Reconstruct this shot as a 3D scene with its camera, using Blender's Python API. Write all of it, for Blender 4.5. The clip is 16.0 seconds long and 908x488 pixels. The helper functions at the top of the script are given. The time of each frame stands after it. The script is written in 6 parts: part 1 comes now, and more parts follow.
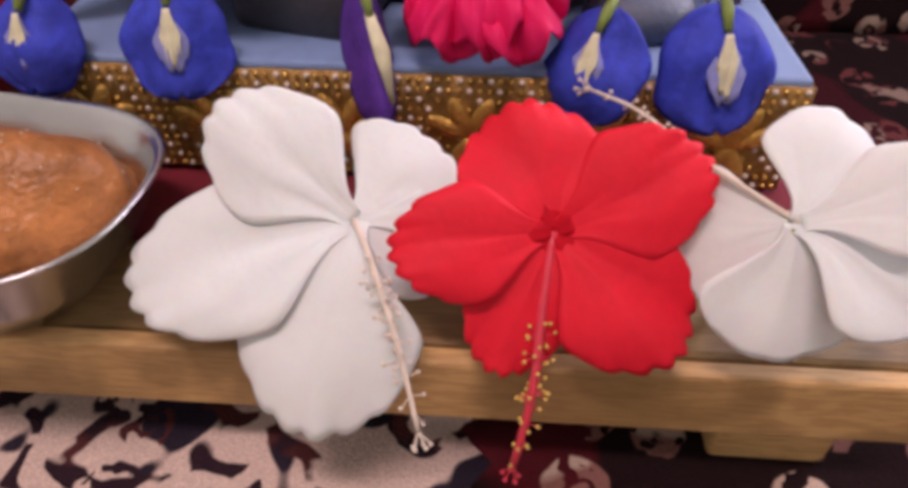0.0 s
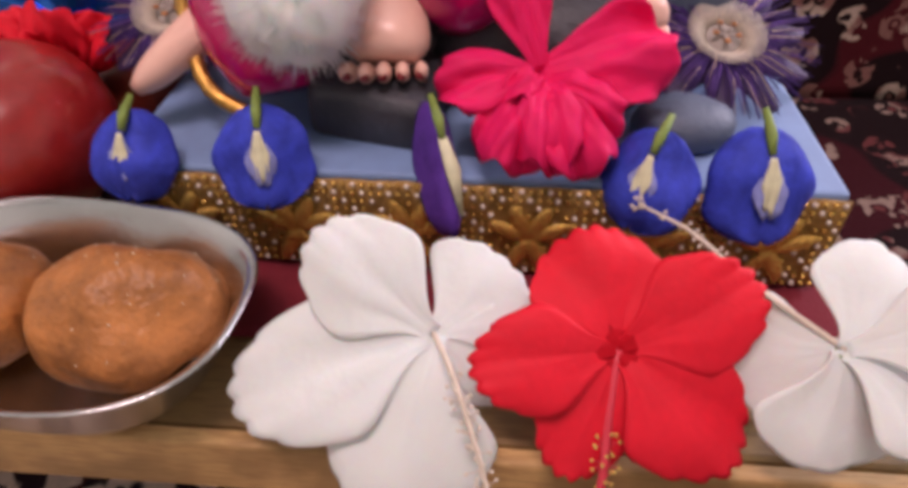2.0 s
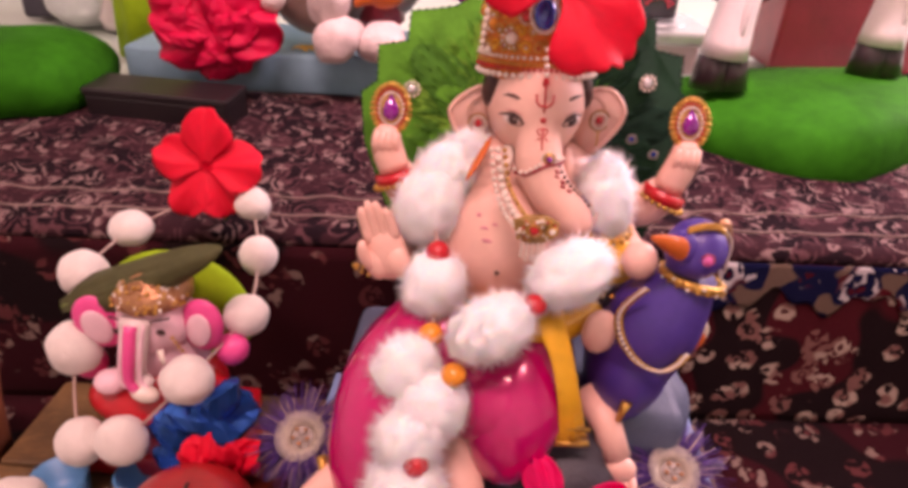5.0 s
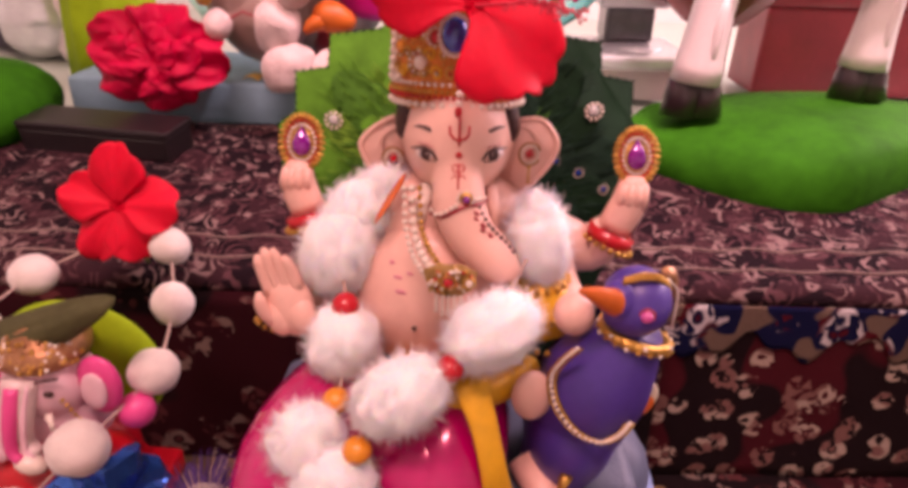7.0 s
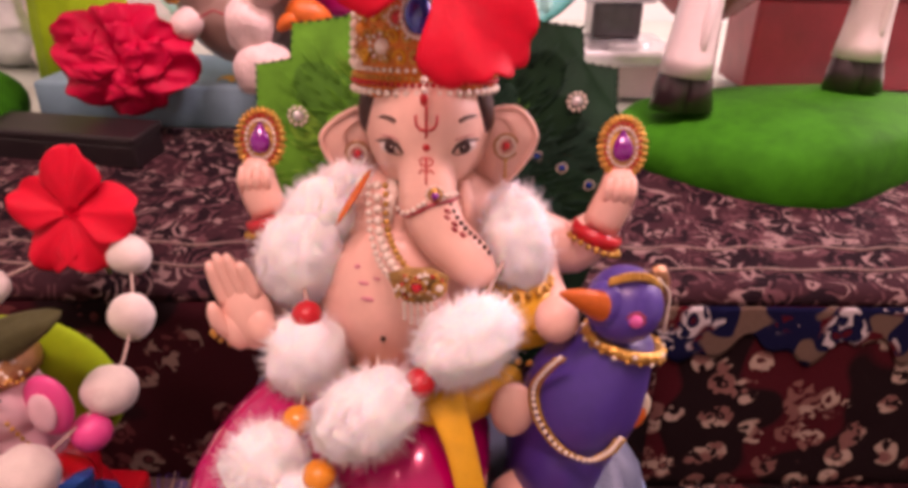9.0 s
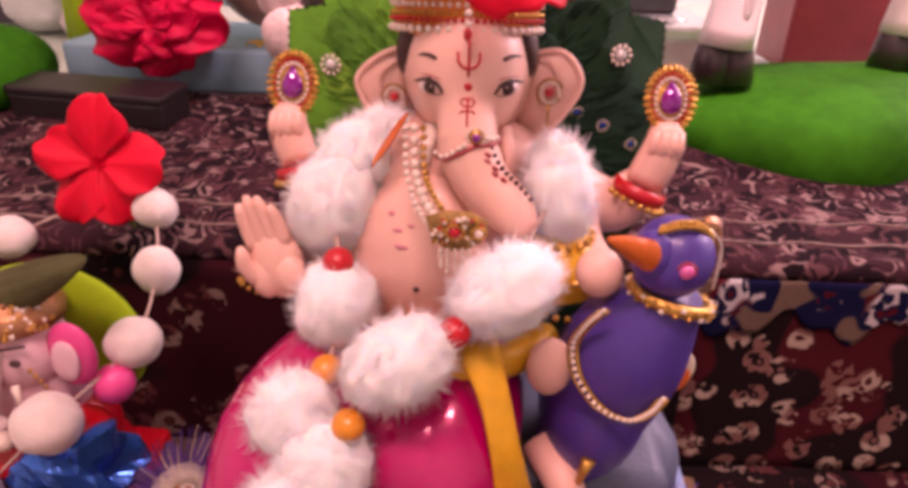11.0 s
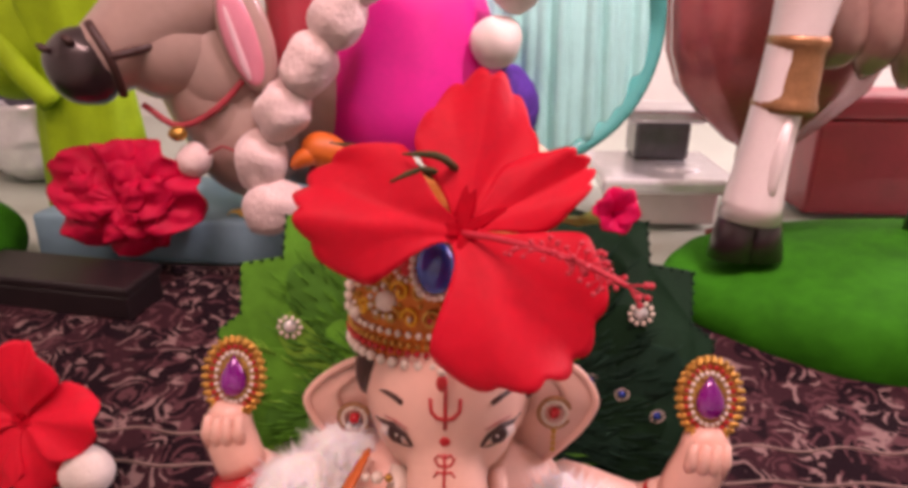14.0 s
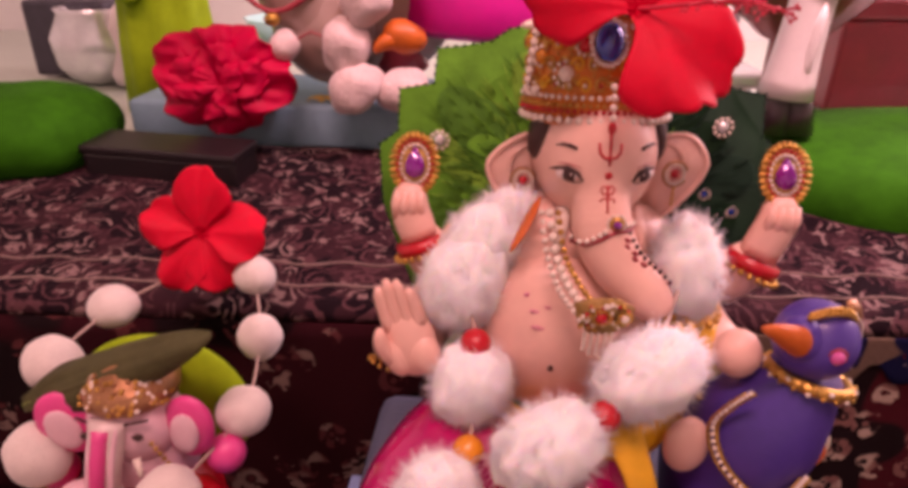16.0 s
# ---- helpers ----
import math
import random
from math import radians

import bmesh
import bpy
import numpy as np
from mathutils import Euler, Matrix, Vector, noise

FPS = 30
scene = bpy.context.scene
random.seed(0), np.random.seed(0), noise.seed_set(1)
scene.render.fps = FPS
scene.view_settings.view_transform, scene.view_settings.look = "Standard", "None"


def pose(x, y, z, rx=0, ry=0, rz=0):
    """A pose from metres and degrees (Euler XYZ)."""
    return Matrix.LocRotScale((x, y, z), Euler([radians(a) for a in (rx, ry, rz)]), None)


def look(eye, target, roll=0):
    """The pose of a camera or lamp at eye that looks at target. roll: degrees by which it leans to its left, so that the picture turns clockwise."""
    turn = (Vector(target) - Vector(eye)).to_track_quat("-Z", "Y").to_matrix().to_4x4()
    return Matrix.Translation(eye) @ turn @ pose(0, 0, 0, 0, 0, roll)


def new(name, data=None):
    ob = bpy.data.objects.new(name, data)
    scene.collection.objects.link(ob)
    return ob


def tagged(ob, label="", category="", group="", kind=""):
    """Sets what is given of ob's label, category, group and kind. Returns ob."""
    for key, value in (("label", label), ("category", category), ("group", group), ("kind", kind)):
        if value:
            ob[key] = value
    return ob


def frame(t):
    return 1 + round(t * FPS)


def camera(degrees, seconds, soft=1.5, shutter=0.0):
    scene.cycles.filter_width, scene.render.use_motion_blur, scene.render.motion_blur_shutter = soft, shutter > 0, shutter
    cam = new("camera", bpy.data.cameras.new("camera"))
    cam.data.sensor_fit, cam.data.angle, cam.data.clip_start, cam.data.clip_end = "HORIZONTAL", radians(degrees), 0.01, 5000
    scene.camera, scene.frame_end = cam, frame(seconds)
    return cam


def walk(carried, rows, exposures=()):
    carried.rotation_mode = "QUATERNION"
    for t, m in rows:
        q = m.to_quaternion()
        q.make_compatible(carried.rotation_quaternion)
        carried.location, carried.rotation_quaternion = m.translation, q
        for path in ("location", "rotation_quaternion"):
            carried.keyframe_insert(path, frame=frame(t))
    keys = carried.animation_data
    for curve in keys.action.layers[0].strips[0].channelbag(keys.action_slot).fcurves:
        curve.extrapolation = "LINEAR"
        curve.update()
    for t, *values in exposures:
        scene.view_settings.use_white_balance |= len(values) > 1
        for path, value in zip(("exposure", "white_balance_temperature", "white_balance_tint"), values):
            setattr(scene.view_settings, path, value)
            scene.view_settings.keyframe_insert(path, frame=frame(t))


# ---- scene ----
cam = camera(68.4, 16.0, 4.1, 0.4)
PATH = [
    (0, (0.009, 0.016, 0.352), (-0.004, 1.492, -0.998), 0.3),
    (0.5, (0.005, 0.023, 0.344), (-0.028, 1.504, -1.0), -0.1),
    (1, (0.012, 0.025, 0.354), (0.009, 1.525, -0.969), 0.8),
    (1.5, (0.0, 0.022, 0.367), (-0.012, 1.511, -0.968), 0.4),
    (2, (-0.015, 0.023, 0.394), (-0.053, 1.531, -0.92), -0.1),
    (2.5, (-0.027, 0.023, 0.438), (-0.064, 1.57, -0.829), 0.4),
    (3, (-0.047, 0.019, 0.501), (-0.106, 1.63, -0.682), 0.6),
    (3.5, (-0.065, 0.01, 0.562), (-0.109, 1.664, -0.561), 1.2),
    (4, (-0.069, -0.013, 0.629), (-0.066, 1.657, -0.472), 1.3),
    (4.2, (-0.07, -0.027, 0.649), (-0.026, 1.661, -0.422), 2.0),
    (6.3, (-0.037, 0.037, 0.627), (-0.067, 1.791, -0.334), 3.1),
    (6.5, (-0.029, 0.041, 0.621), (-0.054, 1.786, -0.356), 2.7),
    (7, (-0.01, 0.046, 0.635), (0.004, 1.823, -0.284), 1.8),
    (7.5, (-0.013, 0.058, 0.659), (-0.001, 1.859, -0.211), 1.8),
    (8, (-0.005, 0.066, 0.663), (0.002, 1.878, -0.184), 1.5),
    (8.5, (-0.001, 0.073, 0.636), (0.018, 1.869, -0.244), 1.1),
    (9, (0.004, 0.075, 0.617), (0.031, 1.86, -0.284), 0.9),
    (9.2, (0.002, 0.073, 0.609), (0.031, 1.844, -0.319), 1.0),
    (11.3, (-0.01, 0.082, 0.59), (-0.045, 1.852, -0.339), 1.9),
    (11.5, (-0.013, 0.088, 0.597), (-0.041, 1.876, -0.3), 2.4),
    (12, (-0.014, 0.11, 0.623), (-0.044, 1.921, -0.224), 2.1),
    (12.5, (-0.013, 0.134, 0.635), (-0.023, 1.973, -0.152), 2.3),
    (13, (-0.018, 0.16, 0.651), (-0.063, 2.015, -0.097), 1.0),
    (13.5, (-0.002, 0.184, 0.66), (-0.039, 2.048, -0.063), 1.0),
    (14, (0.004, 0.2, 0.66), (-0.062, 2.072, -0.042), 0.4),
    (14.5, (-0.003, 0.188, 0.66), (-0.073, 2.051, -0.065), 0.6),
    (15, (-0.026, 0.151, 0.647), (-0.058, 1.995, -0.127), 1.2),
    (15.5, (-0.056, 0.109, 0.633), (-0.114, 1.932, -0.188), 0.5),
    (16, (-0.075, 0.081, 0.62), (-0.125, 1.886, -0.24), 0.6),
]
walk(cam, [(t, look(eye, target, roll)) for t, eye, target, roll in PATH],
     [(0, 0.16, 6800, 41), (1.5, 0.18, 6800, 42), (2, 0.19, 6800, 39), (2.5, 0.26, 6900, 48), (4, 0.41, 7450, 60), (6.5, 0.25, 8450, 80), (8.5, 0.18, 8350, 73), (11.5, 0.29, 8350, 83), (12.5, 0.28, 8300, 81), (13.4, 0.06, 8000, 60), (14, -0.07, 8000, 62), (16, -0.07, 8700, 89)])

# ---- world, lamps, exposure ----
FLOOR, LEDGE, STOOL = 0.095, 0.322, 0.165
world = bpy.data.worlds.new("room_world")
scene.world = world
world.use_nodes = True
world.node_tree.nodes["Background"].inputs[0].default_value = (0.9, 0.92, 1.0, 1)
world.node_tree.nodes["Background"].inputs[1].default_value = 0.36


def area_lamp(name, eye, target, size, size_y, watts, color, spread=180):
    data = bpy.data.lights.new(name, "AREA")
    data.spread = radians(spread)
    data.shape, data.size, data.size_y, data.energy, data.color = "RECTANGLE", size, size_y, watts, color
    ob = new(name, data)
    ob.matrix_world = look(eye, target)
    return ob


area_lamp("ceiling_tube_light", (-0.25, -0.35, 2.45), (-0.1, 0.35, 0.3), 1.2, 0.25, 30, (1.0, 0.86, 0.78))
area_lamp("window_light", (1.75, 1.35, 1.25), (0.15, 1.0, 0.45), 1.0, 1.1, 42, (0.88, 0.94, 1.0))
# Added fill without a known fixture, brightens the statues on the ledge.
area_lamp("ledge_fill", (0.5, 0.45, 2.0), (0.18, 1.15, 0.58), 0.14, 0.14, 4.0, (0.95, 0.97, 1.0), 62)


# ---- materials ----
def mat(name, color, rough=0.6, metal=0.0, dark=0.75, scale=60.0, bump=0.0, bump_scale=300.0, coat=0.0, subsurface=0.0, sheen=0.0, gloss=0.5):
    """A surface whose colour drifts at two scales between color and color * dark, with fine relief."""
    m = bpy.data.materials.new(name)
    m.use_nodes = True
    nt = m.node_tree
    b = nt.nodes["Principled BSDF"]
    tex = nt.nodes.new("ShaderNodeTexCoord")
    n1, n2 = nt.nodes.new("ShaderNodeTexNoise"), nt.nodes.new("ShaderNodeTexNoise")
    n1.inputs["Scale"].default_value, n2.inputs["Scale"].default_value = scale, scale * 7
    n1.inputs["Detail"].default_value, n2.inputs["Detail"].default_value = 3, 2
    nt.links.new(tex.outputs["Object"], n1.inputs["Vector"])
    nt.links.new(tex.outputs["Object"], n2.inputs["Vector"])
    mean = nt.nodes.new("ShaderNodeMath")
    mean.operation = "MULTIPLY_ADD"
    mean.inputs[1].default_value = 0.35
    nt.links.new(n2.outputs["Fac"], mean.inputs[0])
    nt.links.new(n1.outputs["Fac"], mean.inputs[2])
    ramp = nt.nodes.new("ShaderNodeValToRGB")
    ramp.color_ramp.elements[0].position, ramp.color_ramp.elements[1].position = 0.4, 0.95
    ramp.color_ramp.elements[0].color = (*[c * dark for c in color], 1)
    ramp.color_ramp.elements[1].color = (*color, 1)
    nt.links.new(mean.outputs[0], ramp.inputs["Fac"])
    nt.links.new(ramp.outputs["Color"], b.inputs["Base Color"])
    b.inputs["Roughness"].default_value, b.inputs["Metallic"].default_value = rough, metal
    b.inputs["Coat Weight"].default_value = coat
    b.inputs["Subsurface Weight"].default_value = subsurface
    b.inputs["Subsurface Scale"].default_value = 0.004
    b.inputs["Sheen Weight"].default_value = sheen
    b.inputs["Specular IOR Level"].default_value = gloss
    if bump:
        n3, bp = nt.nodes.new("ShaderNodeTexNoise"), nt.nodes.new("ShaderNodeBump")
        n3.inputs["Scale"].default_value = bump_scale
        bp.inputs["Strength"].default_value, bp.inputs["Distance"].default_value = bump, 0.002
        nt.links.new(tex.outputs["Object"], n3.inputs["Vector"])
        nt.links.new(n3.outputs["Fac"], bp.inputs["Height"])
        nt.links.new(bp.outputs["Normal"], b.inputs["Normal"])
    return m


class Nodes:
    """Short forms for building a colour pattern in a node tree."""

    def __init__(self, m):
        self.nt = m.node_tree
        self.vec = self.nt.nodes.new("ShaderNodeTexCoord").outputs["Object"]

    def put(self, socket, value):
        if isinstance(value, (int, float)):
            socket.default_value = value
        elif isinstance(value, tuple):
            socket.default_value = (*value, 1) if len(value) == 3 and socket.type == "RGBA" else value
        else:
            self.nt.links.new(value, socket)

    def warp(self, scale, amount):
        n = self.nt.nodes.new("ShaderNodeTexNoise")
        n.inputs["Scale"].default_value = scale
        self.put(n.inputs["Vector"], self.vec)
        a, s = self.nt.nodes.new("ShaderNodeVectorMath"), self.nt.nodes.new("ShaderNodeVectorMath")
        s.operation, a.operation = "SCALE", "ADD"
        s.inputs["Scale"].default_value = amount
        self.put(s.inputs[0], n.outputs["Color"])
        self.put(a.inputs[0], self.vec)
        self.put(a.inputs[1], s.outputs[0])
        return a.outputs[0]

    def noise(self, scale, detail=2.0, vec=None):
        n = self.nt.nodes.new("ShaderNodeTexNoise")
        n.inputs["Scale"].default_value, n.inputs["Detail"].default_value = scale, detail
        self.put(n.inputs["Vector"], vec or self.vec)
        return n.outputs["Fac"]

    def cells(self, scale, vec=None, feature="F1"):
        n = self.nt.nodes.new("ShaderNodeTexVoronoi")
        n.feature = feature
        n.inputs["Scale"].default_value = scale
        self.put(n.inputs["Vector"], vec or self.vec)
        return n.outputs["Distance"]

    def math(self, op, a, b=0.0):
        n = self.nt.nodes.new("ShaderNodeMath")
        n.operation = op
        self.put(n.inputs[0], a)
        self.put(n.inputs[1], b)
        return n.outputs[0]

    def band(self, value, low, high, soft=0.02):
        """1 where value lies between low and high."""
        n = self.nt.nodes.new("ShaderNodeValToRGB")
        e = n.color_ramp.elements
        e[0].position, e[0].color = max(low - soft, 0), (0, 0, 0, 1)
        e[1].position, e[1].color = max(low, 0.001), (1, 1, 1, 1)
        if high < 1:
            x = e.new(high)
            x.color = (1, 1, 1, 1)
            x = e.new(min(high + soft, 1))
            x.color = (0, 0, 0, 1)
        self.put(n.inputs["Fac"], value)
        return n.outputs["Color"]

    def mix(self, fac, a, b):
        n = self.nt.nodes.new("ShaderNodeMix")
        n.data_type = "RGBA"
        self.put(n.inputs["Factor"], fac)
        self.put(n.inputs[6], a)
        self.put(n.inputs[7], b)
        return n.outputs[2]


def carpet_material(name, ground, ground2, motif, motif2, scale, amount, scrolls, patch=0.22, cover=0.5, dense=0.49, thin=0.55):
    """Woven carpet: dark ground in two tones, sprays of petals round small hearts, marbled scrolls, a fine pile."""
    m = bpy.data.materials.new(name)
    m.use_nodes = True
    k = Nodes(m)
    b = m.node_tree.nodes["Principled BSDF"]
    base = k.mix(k.band(k.noise(scale * patch, 1.0), cover, 1.0, 0.02), ground, ground2)
    w = k.warp(scale * 1.3, 0.35 / scale)
    ring = k.band(k.cells(scale, w), 0.20, 0.42, 0.03)
    cut = k.band(k.noise(scale * 3.4, 1.0, w), dense, 1.0, 0.02)
    where = k.band(k.noise(scale * 0.4, 1.0), amount, 1.0, 0.02)
    petals = k.math("MULTIPLY", k.math("MULTIPLY", ring, cut), where)
    heart = k.math("MULTIPLY", k.band(k.cells(scale, w), 0.0, 0.10, 0.02), where)
    lines = k.math("SINE", k.math("MULTIPLY", k.noise(scale * 0.45, 1.5, w), scrolls))
    lines = k.math("MULTIPLY", k.band(lines, thin, 1.0, 0.2), k.band(k.noise(scale * 1.7, 1.0), 0.46, 1.0, 0.03))
    tone = k.mix(k.band(k.noise(scale * 0.9, 1.0), 0.5, 1.0, 0.05), motif, motif2)
    col = k.mix(lines, base, tone) if scrolls else base
    col = k.mix(petals, col, tone)
    col = k.mix(heart, col, motif2)
    pile = k.noise(850.0, 2.0)
    mul = m.node_tree.nodes.new("ShaderNodeMix")
    mul.data_type, mul.blend_type = "RGBA", "MULTIPLY"
    mul.inputs["Factor"].default_value = 1.0
    k.put(mul.inputs[6], col)
    k.put(mul.inputs[7], k.mix(pile, (0.5, 0.5, 0.5), (1.3, 1.3, 1.3)))
    k.put(b.inputs["Base Color"], mul.outputs[2])
    b.inputs["Roughness"].default_value = 1.0
    b.inputs["Specular IOR Level"].default_value = 0.1
    bump = m.node_tree.nodes.new("ShaderNodeBump")
    bump.inputs["Strength"].default_value, bump.inputs["Distance"].default_value = 0.7, 0.002
    k.put(bump.inputs["Height"], pile)
    k.put(b.inputs["Normal"], bump.outputs["Normal"])
    return m


def wood_material(name, light, dark, along="x"):
    m = bpy.data.materials.new(name)
    m.use_nodes = True
    k = Nodes(m)
    b = m.node_tree.nodes["Principled BSDF"]
    mp = m.node_tree.nodes.new("ShaderNodeMapping")
    mp.inputs["Scale"].default_value = (1, 9, 9) if along == "x" else (9, 1, 9)
    k.put(mp.inputs["Vector"], k.vec)
    grain = k.noise(14.0, 5.0, mp.outputs[0])
    fine = k.noise(70.0, 3.0, mp.outputs[0])
    col = k.mix(k.band(grain, 0.35, 1.0, 0.3), dark, light)
    col = k.mix(k.math("MULTIPLY", k.band(fine, 0.56, 1.0, 0.1), 0.5), col, dark)
    stain = k.band(k.noise(16.0, 3.0), 0.56, 1.0, 0.12)
    col = k.mix(k.math("MULTIPLY", stain, 0.55), col, tuple(c * 0.45 for c in dark))
    k.put(b.inputs["Base Color"], col)
    b.inputs["Roughness"].default_value = 0.6
    bump = m.node_tree.nodes.new("ShaderNodeBump")
    bump.inputs["Strength"].default_value, bump.inputs["Distance"].default_value = 0.3, 0.001
    k.put(bump.inputs["Height"], fine)
    k.put(b.inputs["Normal"], bump.outputs["Normal"])
    return m


CARPET = carpet_material("woven_carpet", (0.013, 0.006, 0.007), (0.042, 0.007, 0.010), (0.26, 0.18, 0.15), (0.13, 0.035, 0.035), 30.0, 0.40, 0.0)
CARPET_TOP = carpet_material("woven_carpet_border", (0.014, 0.006, 0.009), (0.042, 0.015, 0.019), (0.27, 0.17, 0.16), (0.11, 0.045, 0.050), 44.0, 0.52, 74.0, 0.5, 0.52, 0.47, 0.66)
CARPET_SPRAY = carpet_material("woven_carpet_sprays", (0.016, 0.007, 0.008), (0.085, 0.010, 0.014), (0.52, 0.39, 0.31), (0.26, 0.12, 0.10), 33.0, 0.20, 0.0, 0.25, 0.56, 0.455)
CARPET_FLOOR = carpet_material("woven_carpet_field", (0.74, 0.58, 0.50), (0.030, 0.022, 0.036), (0.10, 0.030, 0.03), (0.035, 0.018, 0.026), 34.0, 0.56, 34.0, 0.8, 0.60)
CARPET_NAVY = carpet_material("woven_carpet_corner", (0.006, 0.008, 0.040), (0.17, 0.11, 0.08), (0.60, 0.55, 0.55), (0.10, 0.008, 0.012), 24.0, 0.50, 9.0, 0.9, 0.54)
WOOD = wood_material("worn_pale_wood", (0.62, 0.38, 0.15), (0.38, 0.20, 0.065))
WOOD_BROWN = wood_material("brown_plank_wood", (0.34, 0.21, 0.07), (0.17, 0.09, 0.03))
WOOD_DARK = wood_material("dark_plank_wood", (0.19, 0.10, 0.035), (0.085, 0.045, 0.017))
PLASTER = mat("wall_paint", (0.72, 0.75, 0.70), 0.8, dark=0.9, scale=6, bump=0.2)
TILE = mat("white_floor_tile", (0.44, 0.54, 0.45), 0.35, dark=0.9, scale=8)
WHITE_PETAL = mat("white_petal", (0.75, 0.78, 0.77), 0.6, dark=0.94, scale=40, bump=0.2, bump_scale=130, subsurface=0.2, gloss=0.25)
RED_PETAL = mat("red_petal", (0.82, 0.018, 0.034), 0.6, dark=0.78, scale=50, bump=0.2, bump_scale=180, subsurface=0.12, gloss=0.2)
DARKRED_PETAL = mat("crimson_petal", (0.68, 0.012, 0.055), 0.6, dark=0.7, scale=40, bump=0.2, subsurface=0.12, gloss=0.2)
PINK_PETAL = mat("pink_petal", (0.86, 0.018, 0.13), 0.6, dark=0.82, scale=40, bump=0.15, subsurface=0.15, gloss=0.2)
BLUE_PETAL = mat("blue_petal", (0.05, 0.08, 0.64), 0.65, dark=0.45, scale=130, bump=0.5, bump_scale=160, gloss=0.2)
PURPLE_PETAL = mat("purple_petal", (0.14, 0.05, 0.40), 0.65, dark=0.5, scale=90, bump=0.3, gloss=0.2)
VIOLET_FRINGE = mat("bright_violet_filament", (0.18, 0.09, 0.36), 0.7, dark=0.6, scale=120, gloss=0.1)
FRINGE = mat("violet_filament", (0.08, 0.04, 0.19), 0.7, dark=0.5, scale=120, gloss=0.1)
THROAT_RED = mat("dark_red_throat", (0.58, 0.008, 0.016), 0.7, dark=0.7, scale=150, gloss=0.1)
PALE_BLUE = mat("pale_blue_petal", (0.3, 0.34, 0.72), 0.65, dark=0.6, scale=200, gloss=0.2)
PEA_EYE = mat("pale_yellow_petal", (0.75, 0.74, 0.5), 0.6, dark=0.7, scale=150)
GREEN_SEPAL = mat("green_sepal", (0.2, 0.3, 0.06), 0.6, dark=0.7, scale=120)
LEAF = mat("dark_leaf", (0.085, 0.09, 0.035), 0.6, dark=0.6, scale=60, bump=0.3, gloss=0.2)
LIME = mat("lime_green_cloth", (0.26, 0.48, 0.01), 0.7, dark=0.75, scale=30, gloss=0.2)
STEEL = mat("stainless_steel", (0.62, 0.62, 0.62), 0.22, 1.0, dark=0.85, scale=60, bump=0.05)
SWEET = mat("fried_sweet", (0.58, 0.22, 0.06), 0.42, dark=0.35, scale=60, bump=0.7, bump_scale=240, gloss=0.4)
SKIN = mat("painted_skin", (0.87, 0.52, 0.42), 0.42, dark=0.86, scale=30, coat=0.2)
MAGENTA = mat("magenta_gloss_paint", (0.66, 0.008, 0.15), 0.2, 0.2, dark=0.75, scale=25, coat=0.8)
GOLD = mat("gold_paint", (0.75, 0.42, 0.1), 0.3, 0.85, dark=0.55, scale=220, bump=0.4, bump_scale=700)
CROWN = mat("orange_gold_paint", (0.82, 0.23, 0.025), 0.35, 0.3, dark=0.6, scale=150, bump=0.4, bump_scale=500)
BEAK = mat("orange_beak_paint", (0.75, 0.15, 0.015), 0.45, dark=0.7, scale=60)
YELLOW = mat("yellow_gold_cloth", (0.88, 0.46, 0.02), 0.38, 0.1, dark=0.8, scale=90, bump=0.3)
BIRD = mat("violet_blue_paint", (0.075, 0.04, 0.30), 0.45, dark=0.7, scale=30, coat=0.15)
SLATE = mat("slate_blue_paint", (0.085, 0.115, 0.18), 0.55, dark=0.75, scale=40, bump=0.3)
ROCK = mat("dark_grey_rock_paint", (0.05, 0.05, 0.065), 0.55, dark=0.6, scale=50, bump=0.4)
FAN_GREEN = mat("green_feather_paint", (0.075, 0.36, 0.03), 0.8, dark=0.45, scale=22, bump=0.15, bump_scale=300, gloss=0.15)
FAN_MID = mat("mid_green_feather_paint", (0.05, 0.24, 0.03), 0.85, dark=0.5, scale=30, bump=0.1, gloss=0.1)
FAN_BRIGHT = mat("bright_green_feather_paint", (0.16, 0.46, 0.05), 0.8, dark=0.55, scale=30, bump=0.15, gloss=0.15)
# Next two greens are darkened for shade on the fan's right; FAN_DEEP also edges the rim.
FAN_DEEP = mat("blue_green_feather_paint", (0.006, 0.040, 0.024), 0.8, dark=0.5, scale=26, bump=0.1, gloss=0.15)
FAN_SHADED = mat("shaded_green_feather_paint", (0.005, 0.034, 0.015), 0.85, dark=0.5, scale=30, bump=0.1, gloss=0.1)
PEARL = mat("pearl_bead", (0.8, 0.7, 0.6), 0.25, dark=0.85, scale=200, coat=0.5)
RED_PAINT = mat("red_paint", (0.6, 0.012, 0.015), 0.35, dark=0.8, scale=60, coat=0.3)
ORANGE = mat("orange_bead", (0.85, 0.3, 0.015), 0.35, dark=0.8, scale=80, coat=0.4)
VIOLET_GEM = mat("violet_gem", (0.3, 0.01, 0.28), 0.08, 0.2, dark=0.6, scale=150, coat=1.0)
BLUE_GEM = mat("blue_gem", (0.01, 0.07, 0.5), 0.08, 0.2, dark=0.5, scale=150, coat=1.0)
PINK_GEM = mat("pink_gem", (0.8, 0.12, 0.4), 0.08, 0.1, coat=1.0)
HAIR = mat("brown_hair_paint", (0.05, 0.016, 0.012), 0.5, dark=0.7)
